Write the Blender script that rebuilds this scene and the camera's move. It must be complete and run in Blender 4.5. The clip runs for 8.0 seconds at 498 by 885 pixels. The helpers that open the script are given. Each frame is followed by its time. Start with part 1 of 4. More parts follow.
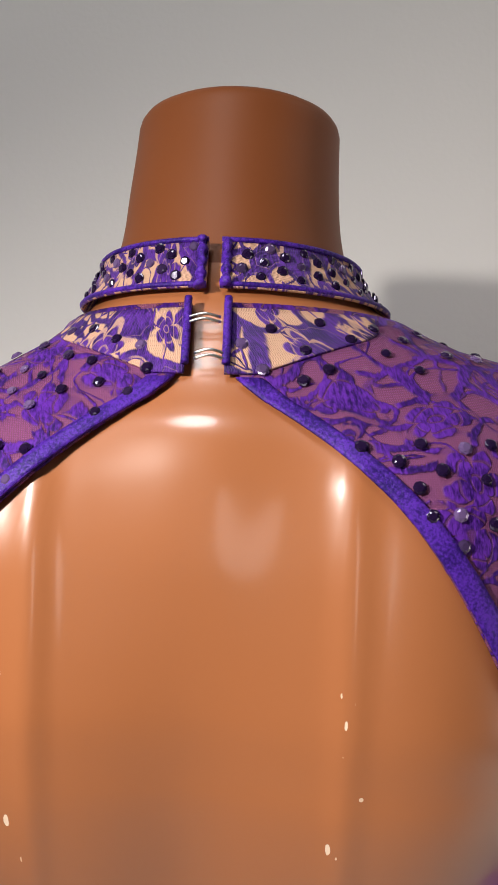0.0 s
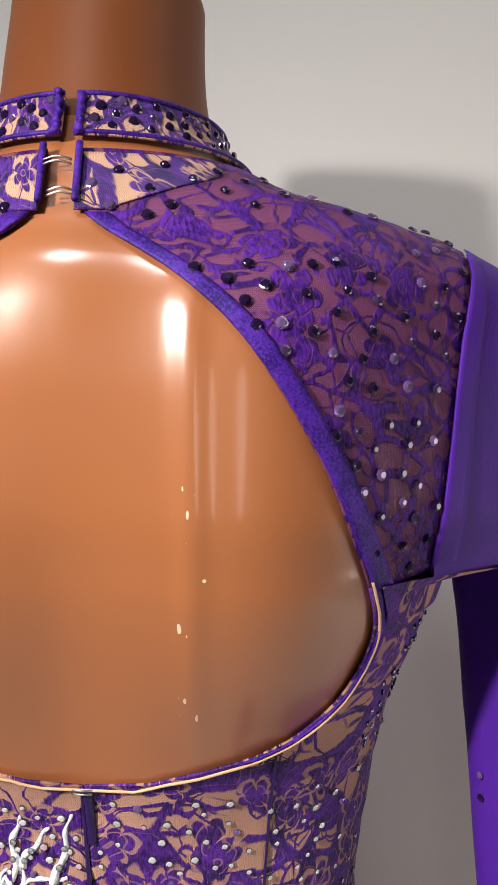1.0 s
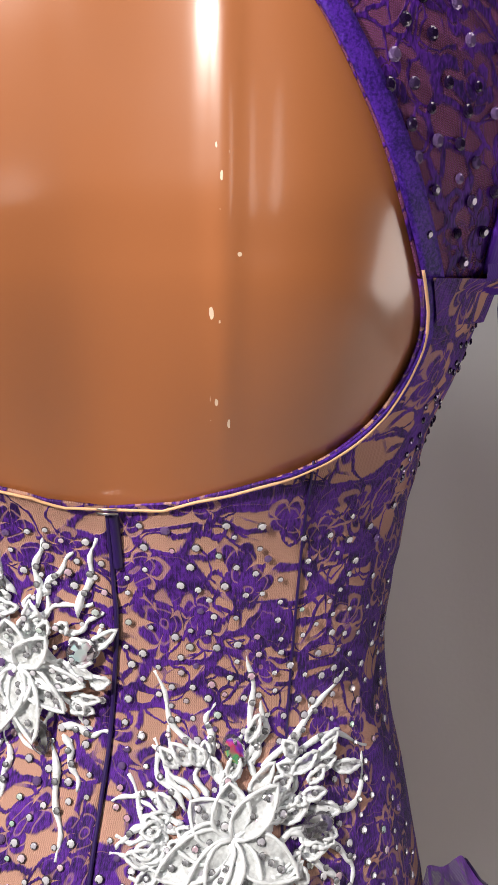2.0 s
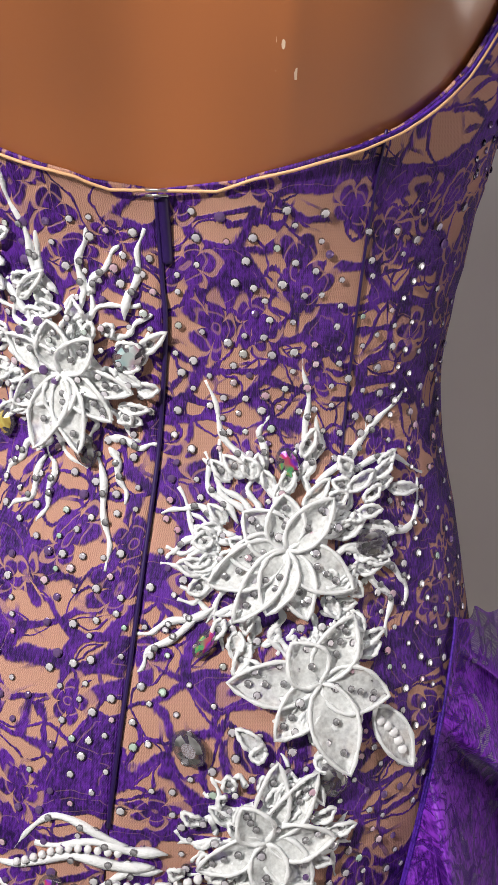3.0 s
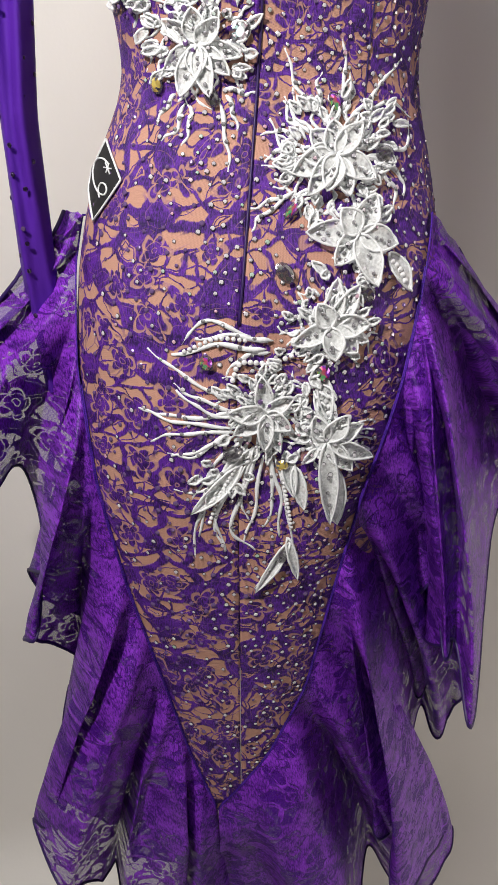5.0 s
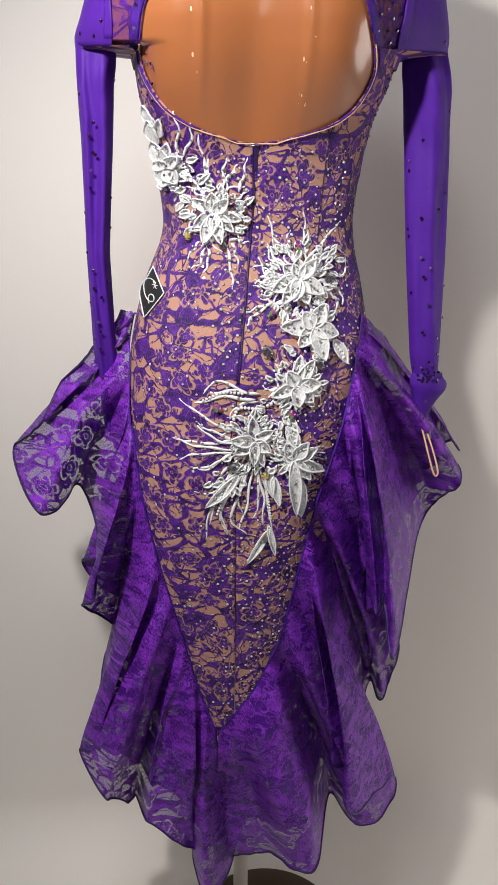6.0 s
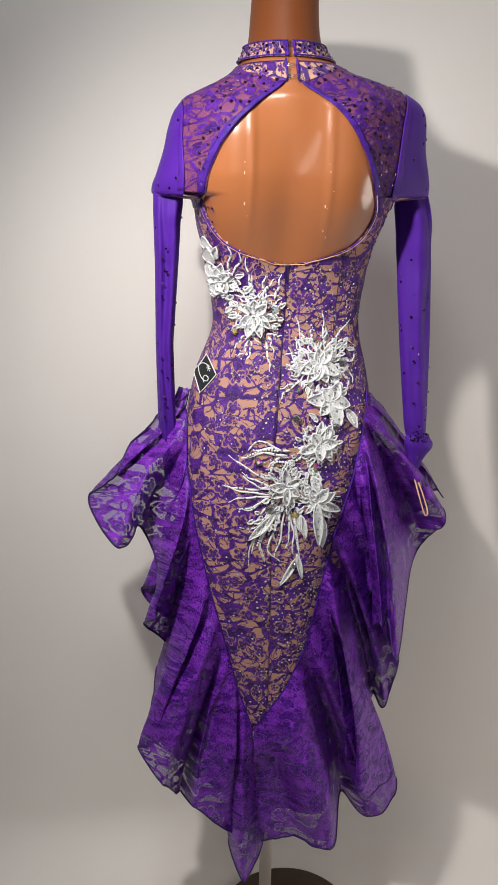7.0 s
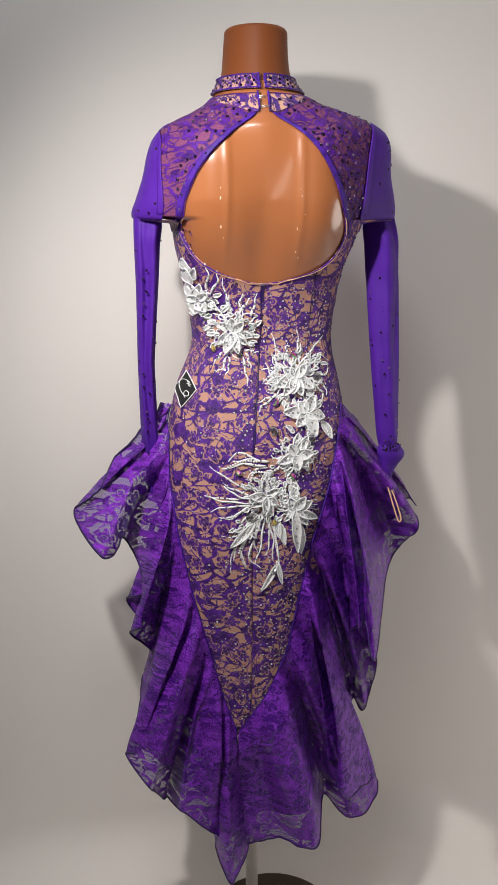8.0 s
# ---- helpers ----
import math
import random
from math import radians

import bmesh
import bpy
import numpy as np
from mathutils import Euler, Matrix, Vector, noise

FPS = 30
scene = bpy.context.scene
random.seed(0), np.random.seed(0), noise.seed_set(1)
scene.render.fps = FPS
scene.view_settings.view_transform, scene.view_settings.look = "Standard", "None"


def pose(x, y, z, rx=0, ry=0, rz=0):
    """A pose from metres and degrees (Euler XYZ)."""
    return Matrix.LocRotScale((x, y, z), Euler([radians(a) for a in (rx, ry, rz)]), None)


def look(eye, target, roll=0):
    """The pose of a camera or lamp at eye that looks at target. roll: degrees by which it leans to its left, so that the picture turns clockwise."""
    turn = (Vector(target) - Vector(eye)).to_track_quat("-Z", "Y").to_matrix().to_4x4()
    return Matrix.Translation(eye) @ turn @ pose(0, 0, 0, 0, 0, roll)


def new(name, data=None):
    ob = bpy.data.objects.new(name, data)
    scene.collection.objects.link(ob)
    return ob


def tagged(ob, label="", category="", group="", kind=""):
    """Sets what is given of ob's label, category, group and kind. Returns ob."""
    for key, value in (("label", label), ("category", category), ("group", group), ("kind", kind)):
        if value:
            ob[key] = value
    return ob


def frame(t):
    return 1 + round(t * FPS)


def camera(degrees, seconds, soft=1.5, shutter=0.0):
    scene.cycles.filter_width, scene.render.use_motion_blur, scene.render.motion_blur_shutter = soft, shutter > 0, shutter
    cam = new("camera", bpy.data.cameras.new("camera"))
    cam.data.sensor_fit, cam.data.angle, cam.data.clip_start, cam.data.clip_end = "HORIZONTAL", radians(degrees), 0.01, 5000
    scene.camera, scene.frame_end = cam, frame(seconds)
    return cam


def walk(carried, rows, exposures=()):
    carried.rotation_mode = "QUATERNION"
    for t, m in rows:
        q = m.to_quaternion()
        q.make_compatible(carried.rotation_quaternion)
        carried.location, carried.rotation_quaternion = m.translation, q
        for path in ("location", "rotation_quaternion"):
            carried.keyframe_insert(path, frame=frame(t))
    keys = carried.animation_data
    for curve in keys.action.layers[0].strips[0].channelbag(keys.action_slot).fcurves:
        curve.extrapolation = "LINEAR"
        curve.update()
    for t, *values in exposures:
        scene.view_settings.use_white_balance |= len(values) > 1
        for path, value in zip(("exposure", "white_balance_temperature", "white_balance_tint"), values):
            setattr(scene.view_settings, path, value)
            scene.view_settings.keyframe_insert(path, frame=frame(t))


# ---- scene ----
cam = camera(32.9, 8.0)
METRES, EYE, TILT, LEAN, TURN = 1.4, 1.58, 0.0, -1.7, 0.0
ROWS = [
    (0.0, 0.0, 0.0, 0.0, 0.0, 0.0, -0.0),
    (0.5, 0.022, -0.0133, -0.0153, -1.52, -0.94, 1.08),
    (1.0, 0.0356, -0.0264, -0.0373, -1.76, -3.32, 1.68),
    (2.5, 0.0183, -0.0062, -0.1323, -0.7, -14.38, 1.23),
    (3.0, 0.0097, -0.0062, -0.1595, -0.41, -18.59, 1.18),
    (3.5, -0.0027, -0.0251, -0.1837, -1.17, -22.31, 1.46),
    (4.0, -0.0274, -0.0572, -0.2123, -3.07, -25.48, 1.86),
    (4.5, -0.0587, -0.1229, -0.232, -5.27, -26.86, 2.28),
    (6.0, -0.1154, -0.4846, -0.151, -7.44, -20.79, 1.2),
    (6.5, -0.1634, -0.5917, -0.118, -8.22, -18.04, 0.94),
    (7.0, -0.2031, -0.687, -0.0944, -8.89, -16.26, 1.07),
    (7.5, -0.2157, -0.7181, -0.0921, -9.94, -15.4, 1.38),
    (8.0, -0.2149, -0.7293, -0.0933, -10.77, -14.88, 1.66),
]
walk(cam, [(t, pose(0.01, -0.44, EYE, TILT, LEAN, TURN) @ pose(METRES * x, METRES * y, METRES * z, 90 + pitch, roll, yaw)) for t, x, y, z, yaw, pitch, roll in ROWS],
     [(0.0, -0.36), (1.0, -0.16), (2.5, -0.22), (3.5, -0.36), (4.5, -0.22), (6.0, -0.13), (8.0, -0.24)])

# ---- world, lamps and exposure ----
world = bpy.data.worlds.new("world")
scene.world = world
world.use_nodes = True
world.node_tree.nodes["Background"].inputs[0].default_value = (0.9, 0.95, 1.0, 1)
world.node_tree.nodes["Background"].inputs[1].default_value = 0.012


def lamp(name, kind, energy, colour, m, size=0.1, size_y=0.0):
    data = bpy.data.lights.new(name, kind)
    data.energy, data.color = energy, colour
    if kind == "AREA":
        data.shape, data.size, data.size_y = "RECTANGLE", size, size_y or size
    else:
        data.shadow_soft_size = size
    ob = new(name, data)
    ob.matrix_world = m
    return ob


KEY = (-0.49, -0.64, 1.81)
key = lamp("key_lamp", "SPOT", 54.0, (1.0, 0.945, 0.89), look(KEY, (0.60, 0.12, 0.48)), 0.030)
key.data.spot_size, key.data.spot_blend = radians(122), 1.0
# unseen area lamps, added for fill and for soft highlights on the back
glows = (lamp("tall_glow", "AREA", 2.0, (1.0, 0.98, 0.96), look((-0.17, -2.4, 1.38), (0.0, 0.0, 1.2)), 0.24, 1.05),
         lamp("side_glow", "AREA", 19.0, (1.0, 0.90, 0.83), look((2.3, -0.40, 0.85), (0.4, 0.15, 0.75)), 1.2, 1.2),
         lamp("overhead_glow", "AREA", 2.5, (1.0, 0.92, 0.85), look((0.9, 0.0, 2.55), (0.8, 0.1, 0.0)), 0.8, 0.3),
         lamp("rear_glow", "AREA", 7.0, (0.97, 0.98, 1.0), look((-0.30, -0.78, 2.58), (0.0, -0.1, 1.5)), 0.36, 0.36))
for ob in glows:
    ob.data.shape = "ELLIPSE"


# ---- materials ----
def material(name, colour, rough=0.5, metal=0.0, spec=0.5, coat=0.0):
    m = bpy.data.materials.new(name)
    m.use_nodes = True
    b = m.node_tree.nodes["Principled BSDF"]
    b.inputs["Base Color"].default_value = (*colour, 1)
    b.inputs["Roughness"].default_value = rough
    b.inputs["Metallic"].default_value = metal
    b.inputs["Specular IOR Level"].default_value = spec
    b.inputs["Coat Weight"].default_value = coat
    b.inputs["Coat Roughness"].default_value = 0.06
    return m


class Net:
    """Short ways to add and link nodes of a material."""

    def __init__(self, m):
        self.t = m.node_tree
        self.b = self.t.nodes["Principled BSDF"]
        self.out = self.t.nodes["Material Output"]

    def put(self, kind, **props):
        n = self.t.nodes.new(kind)
        for k, v in props.items():
            setattr(n, k, v)
        return n

    def link(self, a, b):
        self.t.links.new(a, b)

    def fill(self, socket, v):
        if isinstance(v, (int, float, tuple)):
            socket.default_value = v
        else:
            self.link(v, socket)

    def math(self, op, a, b=0.0, c=0.0, clamp=False):
        n = self.put("ShaderNodeMath", operation=op, use_clamp=clamp)
        for s, v in zip(n.inputs, (a, b, c)):
            self.fill(s, v)
        return n.outputs[0]

    def vmath(self, op, a, b=(0, 0, 0), scale=1.0):
        n = self.put("ShaderNodeVectorMath", operation=op)
        self.fill(n.inputs[0], a)
        self.fill(n.inputs[1], b)
        n.inputs[3].default_value = scale
        return n.outputs[1] if op == "LENGTH" else n.outputs[0]

    def noise(self, vec, scale, detail=2.0, rough=0.5):
        n = self.put("ShaderNodeTexNoise")
        self.fill(n.inputs["Vector"], vec)
        n.inputs["Scale"].default_value, n.inputs["Detail"].default_value, n.inputs["Roughness"].default_value = scale, detail, rough
        return n.outputs

    def step(self, v, lo, hi):
        n = self.put("ShaderNodeMapRange", interpolation_type="SMOOTHSTEP")
        self.fill(n.inputs[0], v)
        n.inputs[1].default_value, n.inputs[2].default_value = lo, hi
        return n.outputs[0]

    def mix(self, f, a, b):
        n = self.put("ShaderNodeMix", data_type="RGBA")
        self.fill(n.inputs[0], f)
        self.fill(n.inputs[6], a if not isinstance(a, tuple) else (*a, 1))
        self.fill(n.inputs[7], b if not isinstance(b, tuple) else (*b, 1))
        return n.outputs[2]

    def bump(self, h, strength, dist):
        n = self.put("ShaderNodeBump")
        n.inputs["Strength"].default_value, n.inputs["Distance"].default_value = strength, dist
        self.link(h, n.inputs["Height"])
        self.link(n.outputs[0], self.b.inputs["Normal"])

    def uv(self):
        return self.put("ShaderNodeUVMap").outputs[0]

    def cloth(self):
        """A point on the cloth in metres, seen along the room, shifted at random from piece to piece."""
        s = self.put("ShaderNodeSeparateXYZ")
        self.link(self.place(), s.inputs[0])
        v = self.put("ShaderNodeCombineXYZ")
        r = self.math("MULTIPLY", self.put("ShaderNodeObjectInfo").outputs["Random"], 3.0)
        self.link(self.math("ADD", r, self.math("MULTIPLY_ADD", s.outputs[1], 0.25, s.outputs[0])), v.inputs[0])
        self.link(self.math("ADD", r, self.math("MULTIPLY_ADD", s.outputs[1], 0.30, s.outputs[2])), v.inputs[1])
        return v.outputs[0]

    def place(self):
        return self.put("ShaderNodeTexCoord").outputs["Object"]


def lace_mask(n, uv, cell=0.05, vine=0.03, dense=0.3, stretch_by=1.75, wide_by=1.0):
    """1 on the embroidered leaves, flowers and stems of the lace, 0 in the leaf-shaped windows of open net."""
    stitch = n.noise(n.vmath("MULTIPLY", uv, (1.0, 0.25, 1.0)), 900.0, 1.0)[0]
    fray = n.math("SUBTRACT", stitch, 0.5)
    w = n.vmath("SCALE", n.vmath("SUBTRACT", n.noise(uv, 24.0, 1.0)[1], (0.5, 0.5, 0.5)), scale=0.028)
    w = n.vmath("ADD", w, n.vmath("SCALE", n.vmath("SUBTRACT", n.noise(uv, 95.0, 1.0)[1], (0.5, 0.5, 0.5)), scale=0.0055))
    q = n.vmath("ADD", uv, w)
    out = None
    for size, stretch, shift, band in ((cell * 0.42, stretch_by, 0.0, 0.095 * wide_by), (cell * 0.30, 1.3, 3.7, 0.05 * wide_by)):
        p = n.vmath("ADD", n.vmath("MULTIPLY", q, (1 / stretch, 1.0, 1.0)), (shift, shift * 2, 0))
        e = n.put("ShaderNodeTexVoronoi", voronoi_dimensions="2D", feature="DISTANCE_TO_EDGE")
        v = n.put("ShaderNodeTexVoronoi", voronoi_dimensions="2D")
        for node in (e, v):
            n.link(p, node.inputs["Vector"])
            node.inputs["Scale"].default_value = 1 / size
        turn = n.put("ShaderNodeSeparateColor")
        n.link(v.outputs["Color"], turn.inputs[0])
        wide = n.math("MULTIPLY_ADD", turn.outputs[0], 1.3 * band, 0.25 * band)
        d = n.math("ADD", n.math("SUBTRACT", e.outputs["Distance"], wide), n.math("MULTIPLY", fray, 0.10))
        if out is None:
            f = n.math("SUBTRACT", 1.0, n.step(d, -0.02, 0.05))
            f = n.math("MAXIMUM", f, n.math("LESS_THAN", turn.outputs[1], dense))
            rib = n.math("ABSOLUTE", n.math("SUBTRACT", e.outputs["Distance"], n.math("MULTIPLY_ADD", turn.outputs[2], 0.2, 0.17)))
            rib = n.math("SUBTRACT", 1.0, n.step(n.math("MULTIPLY_ADD", fray, 0.03, rib), 0.012, 0.035))
            f = n.math("MAXIMUM", f, n.math("MULTIPLY", rib, n.math("GREATER_THAN", turn.outputs[0], 0.86)))
            hole = n.math("MULTIPLY", n.math("LESS_THAN", turn.outputs[1], dense), n.step(n.math("ABSOLUTE", n.math("SUBTRACT", e.outputs["Distance"], 0.10)), 0.022, 0.0))
            out = n.math("SUBTRACT", f, n.math("MULTIPLY", hole, 0.3))
        else:
            f = n.math("MULTIPLY", n.math("SUBTRACT", 1.0, n.step(d, -0.01, 0.03)), n.step(n.noise(uv, 22.0)[0], 0.46, 0.54))
            out = n.math("MAXIMUM", out, f)
    v = n.put("ShaderNodeTexVoronoi", voronoi_dimensions="2D")
    n.link(q, v.inputs["Vector"])
    v.inputs["Scale"].default_value = 1 / cell
    d = n.vmath("SUBTRACT", q, v.outputs["Position"])
    r = n.vmath("LENGTH", d)
    s = n.put("ShaderNodeSeparateXYZ")
    n.link(d, s.inputs[0])
    lobe = n.math("ABSOLUTE", n.math("COSINE", n.math("MULTIPLY", n.math("ARCTAN2", s.outputs[1], s.outputs[0]), 2.5)))
    rad = n.math("MULTIPLY_ADD", n.math("POWER", lobe, 0.6), 0.20 * cell, 0.12 * cell)
    rad = n.math("MULTIPLY_ADD", fray, 0.04 * cell, rad)
    f = n.step(n.math("SUBTRACT", rad, r), -0.0003, 0.0010)
    rim = n.step(n.math("SUBTRACT", rad, r), -0.0034, -0.0022)
    vein = n.step(n.math("ABSOLUTE", n.math("SUBTRACT", n.math("FRACT", n.math("MULTIPLY", r, 7.5 / cell)), 0.5)), 0.03, 0.14)
    f = n.math("MULTIPLY", f, n.math("MULTIPLY_ADD", vein, 0.5, 0.5))
    out = n.math("MULTIPLY", out, n.math("SUBTRACT", 1.0, n.math("MULTIPLY", n.math("SUBTRACT", rim, f), 0.75), clamp=True))
    out = n.math("MAXIMUM", out, f)
    for scale, shift, width in ((34.0, 3.0, vine * 0.5),):
        k = n.math("MULTIPLY_ADD", fray, 0.03, n.noise(n.vmath("ADD", q, (shift, shift, 0)), scale, 0.5)[0])
        line = n.math("SUBTRACT", 1.0, n.step(n.math("ABSOLUTE", n.math("SUBTRACT", k, 0.5)), width * 0.5, width))
        out = n.math("MAXIMUM", out, line)
    return out


def weave(n, uv, period):
    s = n.put("ShaderNodeSeparateXYZ")
    n.link(uv, s.inputs[0])
    k = 2 * math.pi / period
    a = n.math("SINE", n.math("MULTIPLY", n.math("ADD", s.outputs[0], s.outputs[1]), k))
    b = n.math("SINE", n.math("MULTIPLY", n.math("SUBTRACT", s.outputs[0], s.outputs[1]), k))
    return n.math("MULTIPLY_ADD", n.math("MULTIPLY", a, b), 0.5, 0.5)


def thread_colour(n, uv, dark, light):
    k = n.math("MULTIPLY_ADD", n.noise(n.vmath("MULTIPLY", uv, (1.0, 0.3, 1.0)), 800.0, 2.0, 0.7)[0], 0.6, n.math("MULTIPLY", n.noise(uv, 60.0, 2.0)[0], 0.4))
    return n.mix(n.step(k, 0.37, 0.63), dark, light)


def knit(n, uv, period=0.0010):
    """Fine upright zigzag ribs of a net."""
    s = n.put("ShaderNodeSeparateXYZ")
    n.link(uv, s.inputs[0])
    zig = n.math("MULTIPLY", n.math("PINGPONG", s.outputs[1], 0.0009), 0.55)
    return n.math("MULTIPLY_ADD", n.math("SINE", n.math("MULTIPLY", n.math("ADD", s.outputs[0], zig), 2 * math.pi / period)), 0.5, 0.5)


PURPLE_D, PURPLE_L = (0.018, 0.003, 0.078), (0.115, 0.022, 0.34)


def lace_on_lining(name, lining, dense=0.56, cell=0.05, vine=0.03, dark=PURPLE_D, light=PURPLE_L, wide_by=1.0):
    m = material(name, (0.5, 0.3, 0.2), 0.5)
    n = Net(m)
    uv = n.uv()
    mask = lace_mask(n, uv, cell, vine, dense, 1.75, wide_by)
    ribs = knit(n, uv)
    net = n.mix(n.math("MULTIPLY", ribs, 0.5), lining, (lining[0] * 0.58, lining[1] * 0.50, lining[2] * 0.56))
    net = n.mix(n.step(n.noise(uv, 16.0)[0], 0.35, 0.75), net, tuple(0.85 * c for c in lining))
    n.link(n.mix(mask, net, thread_colour(n, uv, dark, light)), n.b.inputs["Base Color"])
    h = n.math("MULTIPLY_ADD", mask, 1.0, n.math("MULTIPLY_ADD", ribs, 0.35, n.math("MULTIPLY", n.noise(uv, 600.0, 2.0)[0], 0.5)))
    n.bump(h, 0.75, 0.0007)
    n.link(n.math("MULTIPLY_ADD", mask, -0.14, 0.72), n.b.inputs["Roughness"])
    n.b.inputs["Specular IOR Level"].default_value = 0.4
    return m


def lace_sheer(name, thread_a, thread_b, net_colour, net_alpha, dense, cell, vine, period=0.0017, stretch_by=1.3, wide_by=1.0, spec=0.4, rough=0.42):
    """Lace on a net that one sees through."""
    m = material(name, thread_a, 0.5)
    n = Net(m)
    uv = n.cloth()
    mask = lace_mask(n, uv, cell, vine, dense, stretch_by, wide_by)
    w = weave(n, uv, period)
    n.link(n.mix(mask, net_colour, thread_colour(n, uv, thread_a, thread_b)), n.b.inputs["Base Color"])
    a = n.math("MULTIPLY_ADD", w, 0.35, net_alpha - 0.17)
    n.link(n.math("MAXIMUM", mask, a), n.b.inputs["Alpha"])
    h = n.math("MULTIPLY_ADD", mask, 1.0, n.math("MULTIPLY", n.noise(uv, 600.0, 2.0)[0], 0.6))
    n.bump(h, 0.8, 0.0007)
    n.b.inputs["Specular IOR Level"].default_value = spec
    n.b.inputs["Roughness"].default_value = rough
    return m


M_BODICE = lace_on_lining("purple lace on peach lining", (0.62, 0.34, 0.25), 0.27, 0.036, 0.030, (0.018, 0.002, 0.068), (0.130, 0.022, 0.37), 1.25)
M_SIDE = lace_on_lining("dense purple lace on peach lining", (0.62, 0.34, 0.25), 0.58, 0.036, 0.030, (0.018, 0.002, 0.068), (0.130, 0.022, 0.37), 1.5)
M_COLLAR = lace_on_lining("collar lace", (0.70, 0.42, 0.28), 0.16, 0.034, 0.02, PURPLE_D, PURPLE_L, 1.15)
M_YOKE = lace_sheer("yoke lace", PURPLE_D, PURPLE_L, (0.25, 0.075, 0.20), 0.56, 0.05, 0.037, 0.024, 0.0017, 1.3, 0.95, 0.15, 0.55)
M_FLOUNCE = lace_sheer("flounce lace", (0.034, 0.003, 0.13), (0.27, 0.042, 0.62), (0.095, 0.012, 0.31), 0.64, 0.50, 0.044, 0.040, 0.0017, 1.3, 1.3, 0.22, 0.45)

M_SLEEVE = material("purple stretch cloth", (0.14, 0.03, 0.60), 0.55)
n = Net(M_SLEEVE)
uv = n.uv()
s = n.put("ShaderNodeSeparateXYZ")
n.link(uv, s.inputs[0])
rib = n.math("SINE", n.math("MULTIPLY", s.outputs[0], 2 * math.pi / 0.0011))
n.link(n.mix(n.math("MULTIPLY_ADD", rib, 0.12, n.noise(uv, 30.0)[0]), (0.064, 0.011, 0.26), (0.098, 0.020, 0.37)), n.b.inputs["Base Color"])
n.bump(rib, 0.2, 0.0002)
n.b.inputs["Specular IOR Level"].default_value = 0.2

M_TRIM = material("purple binding", (0.075, 0.018, 0.36), 0.5, 0.0, 0.2)
n = Net(M_TRIM)
n.link(thread_colour(n, n.place(), (0.020, 0.005, 0.12), (0.095, 0.022, 0.38)), n.b.inputs["Base Color"])
n.bump(n.noise(n.place(), 900.0)[0], 0.6, 0.0006)
M_BRAID = material("dark braid", (0.022, 0.005, 0.085), 0.5)
M_PEACH = material("peach binding", (0.80, 0.47, 0.25), 0.5)
n = Net(M_PEACH)
n.bump(n.noise(n.place(), 700.0)[0], 0.6, 0.0006)

M_SKIN = material("glossy brown plastic", (0.47, 0.165, 0.052), 0.24, 0.0, 0.6, 0.8)
M_SKIN.node_tree.nodes["Principled BSDF"].inputs["Coat Roughness"].default_value = 0.12
n = Net(M_SKIN)
g = n.noise(n.place(), 5.0, 3.0)[0]
n.link(n.mix(g, (0.375, 0.128, 0.045), (0.43, 0.152, 0.056)), n.b.inputs["Base Color"])
n.link(n.math("MULTIPLY_ADD", n.noise(n.place(), 30.0, 3.0)[0], 0.08, 0.27), n.b.inputs["Roughness"])
v = n.put("ShaderNodeTexVoronoi")
n.link(n.place(), v.inputs["Vector"])
v.inputs["Scale"].default_value = 55.0
pick = n.put("ShaderNodeSeparateColor")
n.link(v.outputs["Color"], pick.inputs[0])
fleck = n.math("MULTIPLY", n.math("LESS_THAN", v.outputs["Distance"], 0.055), n.math("GREATER_THAN", pick.outputs[0], 0.95))
# pale flecks in a line down each shoulder blade
sep = n.put("ShaderNodeSeparateXYZ")
n.link(n.place(), sep.inputs[0])
speck = n.put("ShaderNodeTexVoronoi")
n.link(n.vmath("MULTIPLY", n.place(), (1.0, 0.5, 0.36)), speck.inputs["Vector"])
speck.inputs["Scale"].default_value = 230.0
pick = n.put("ShaderNodeSeparateColor")
n.link(speck.outputs["Color"], pick.inputs[0])
specked = n.math("LESS_THAN", n.math("MULTIPLY_ADD", n.noise(n.place(), 500.0)[0], 0.12, speck.outputs["Distance"]), n.math("MULTIPLY_ADD", pick.outputs[1], 0.22, 0.12))
specked = n.math("MULTIPLY", specked, n.math("GREATER_THAN", pick.outputs[0], 0.25))
line = n.math("MAXIMUM", n.math("LESS_THAN", n.math("ABSOLUTE", n.math("SUBTRACT", sep.outputs[0], 0.046)), 0.004), n.math("LESS_THAN", n.math("ABSOLUTE", n.math("ADD", sep.outputs[0], 0.076)), 0.004))
span = n.math("MULTIPLY", n.math("GREATER_THAN", sep.outputs[2], 1.385), n.math("LESS_THAN", sep.outputs[2], 1.496))
fleck = n.math("MAXIMUM", fleck, n.math("MULTIPLY", n.math("MULTIPLY", line, span), specked))
n.link(n.mix(fleck, n.mix(g, (0.375, 0.128, 0.045), (0.43, 0.152, 0.056)), (0.85, 0.66, 0.50)), n.b.inputs["Base Color"])
n.bump(n.noise(n.place(), 26.0, 2.0)[0], 0.10, 0.003)

# the neck: about half the torso's base colour, less glossy
M_NECK = material("darker brown plastic of the neck", (0.20, 0.06, 0.018), 0.5, 0.0, 0.22, 0.0)
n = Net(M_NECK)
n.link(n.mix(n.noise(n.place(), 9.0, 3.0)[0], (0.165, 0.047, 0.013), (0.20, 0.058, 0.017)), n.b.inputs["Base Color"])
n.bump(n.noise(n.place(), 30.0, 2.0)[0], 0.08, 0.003)

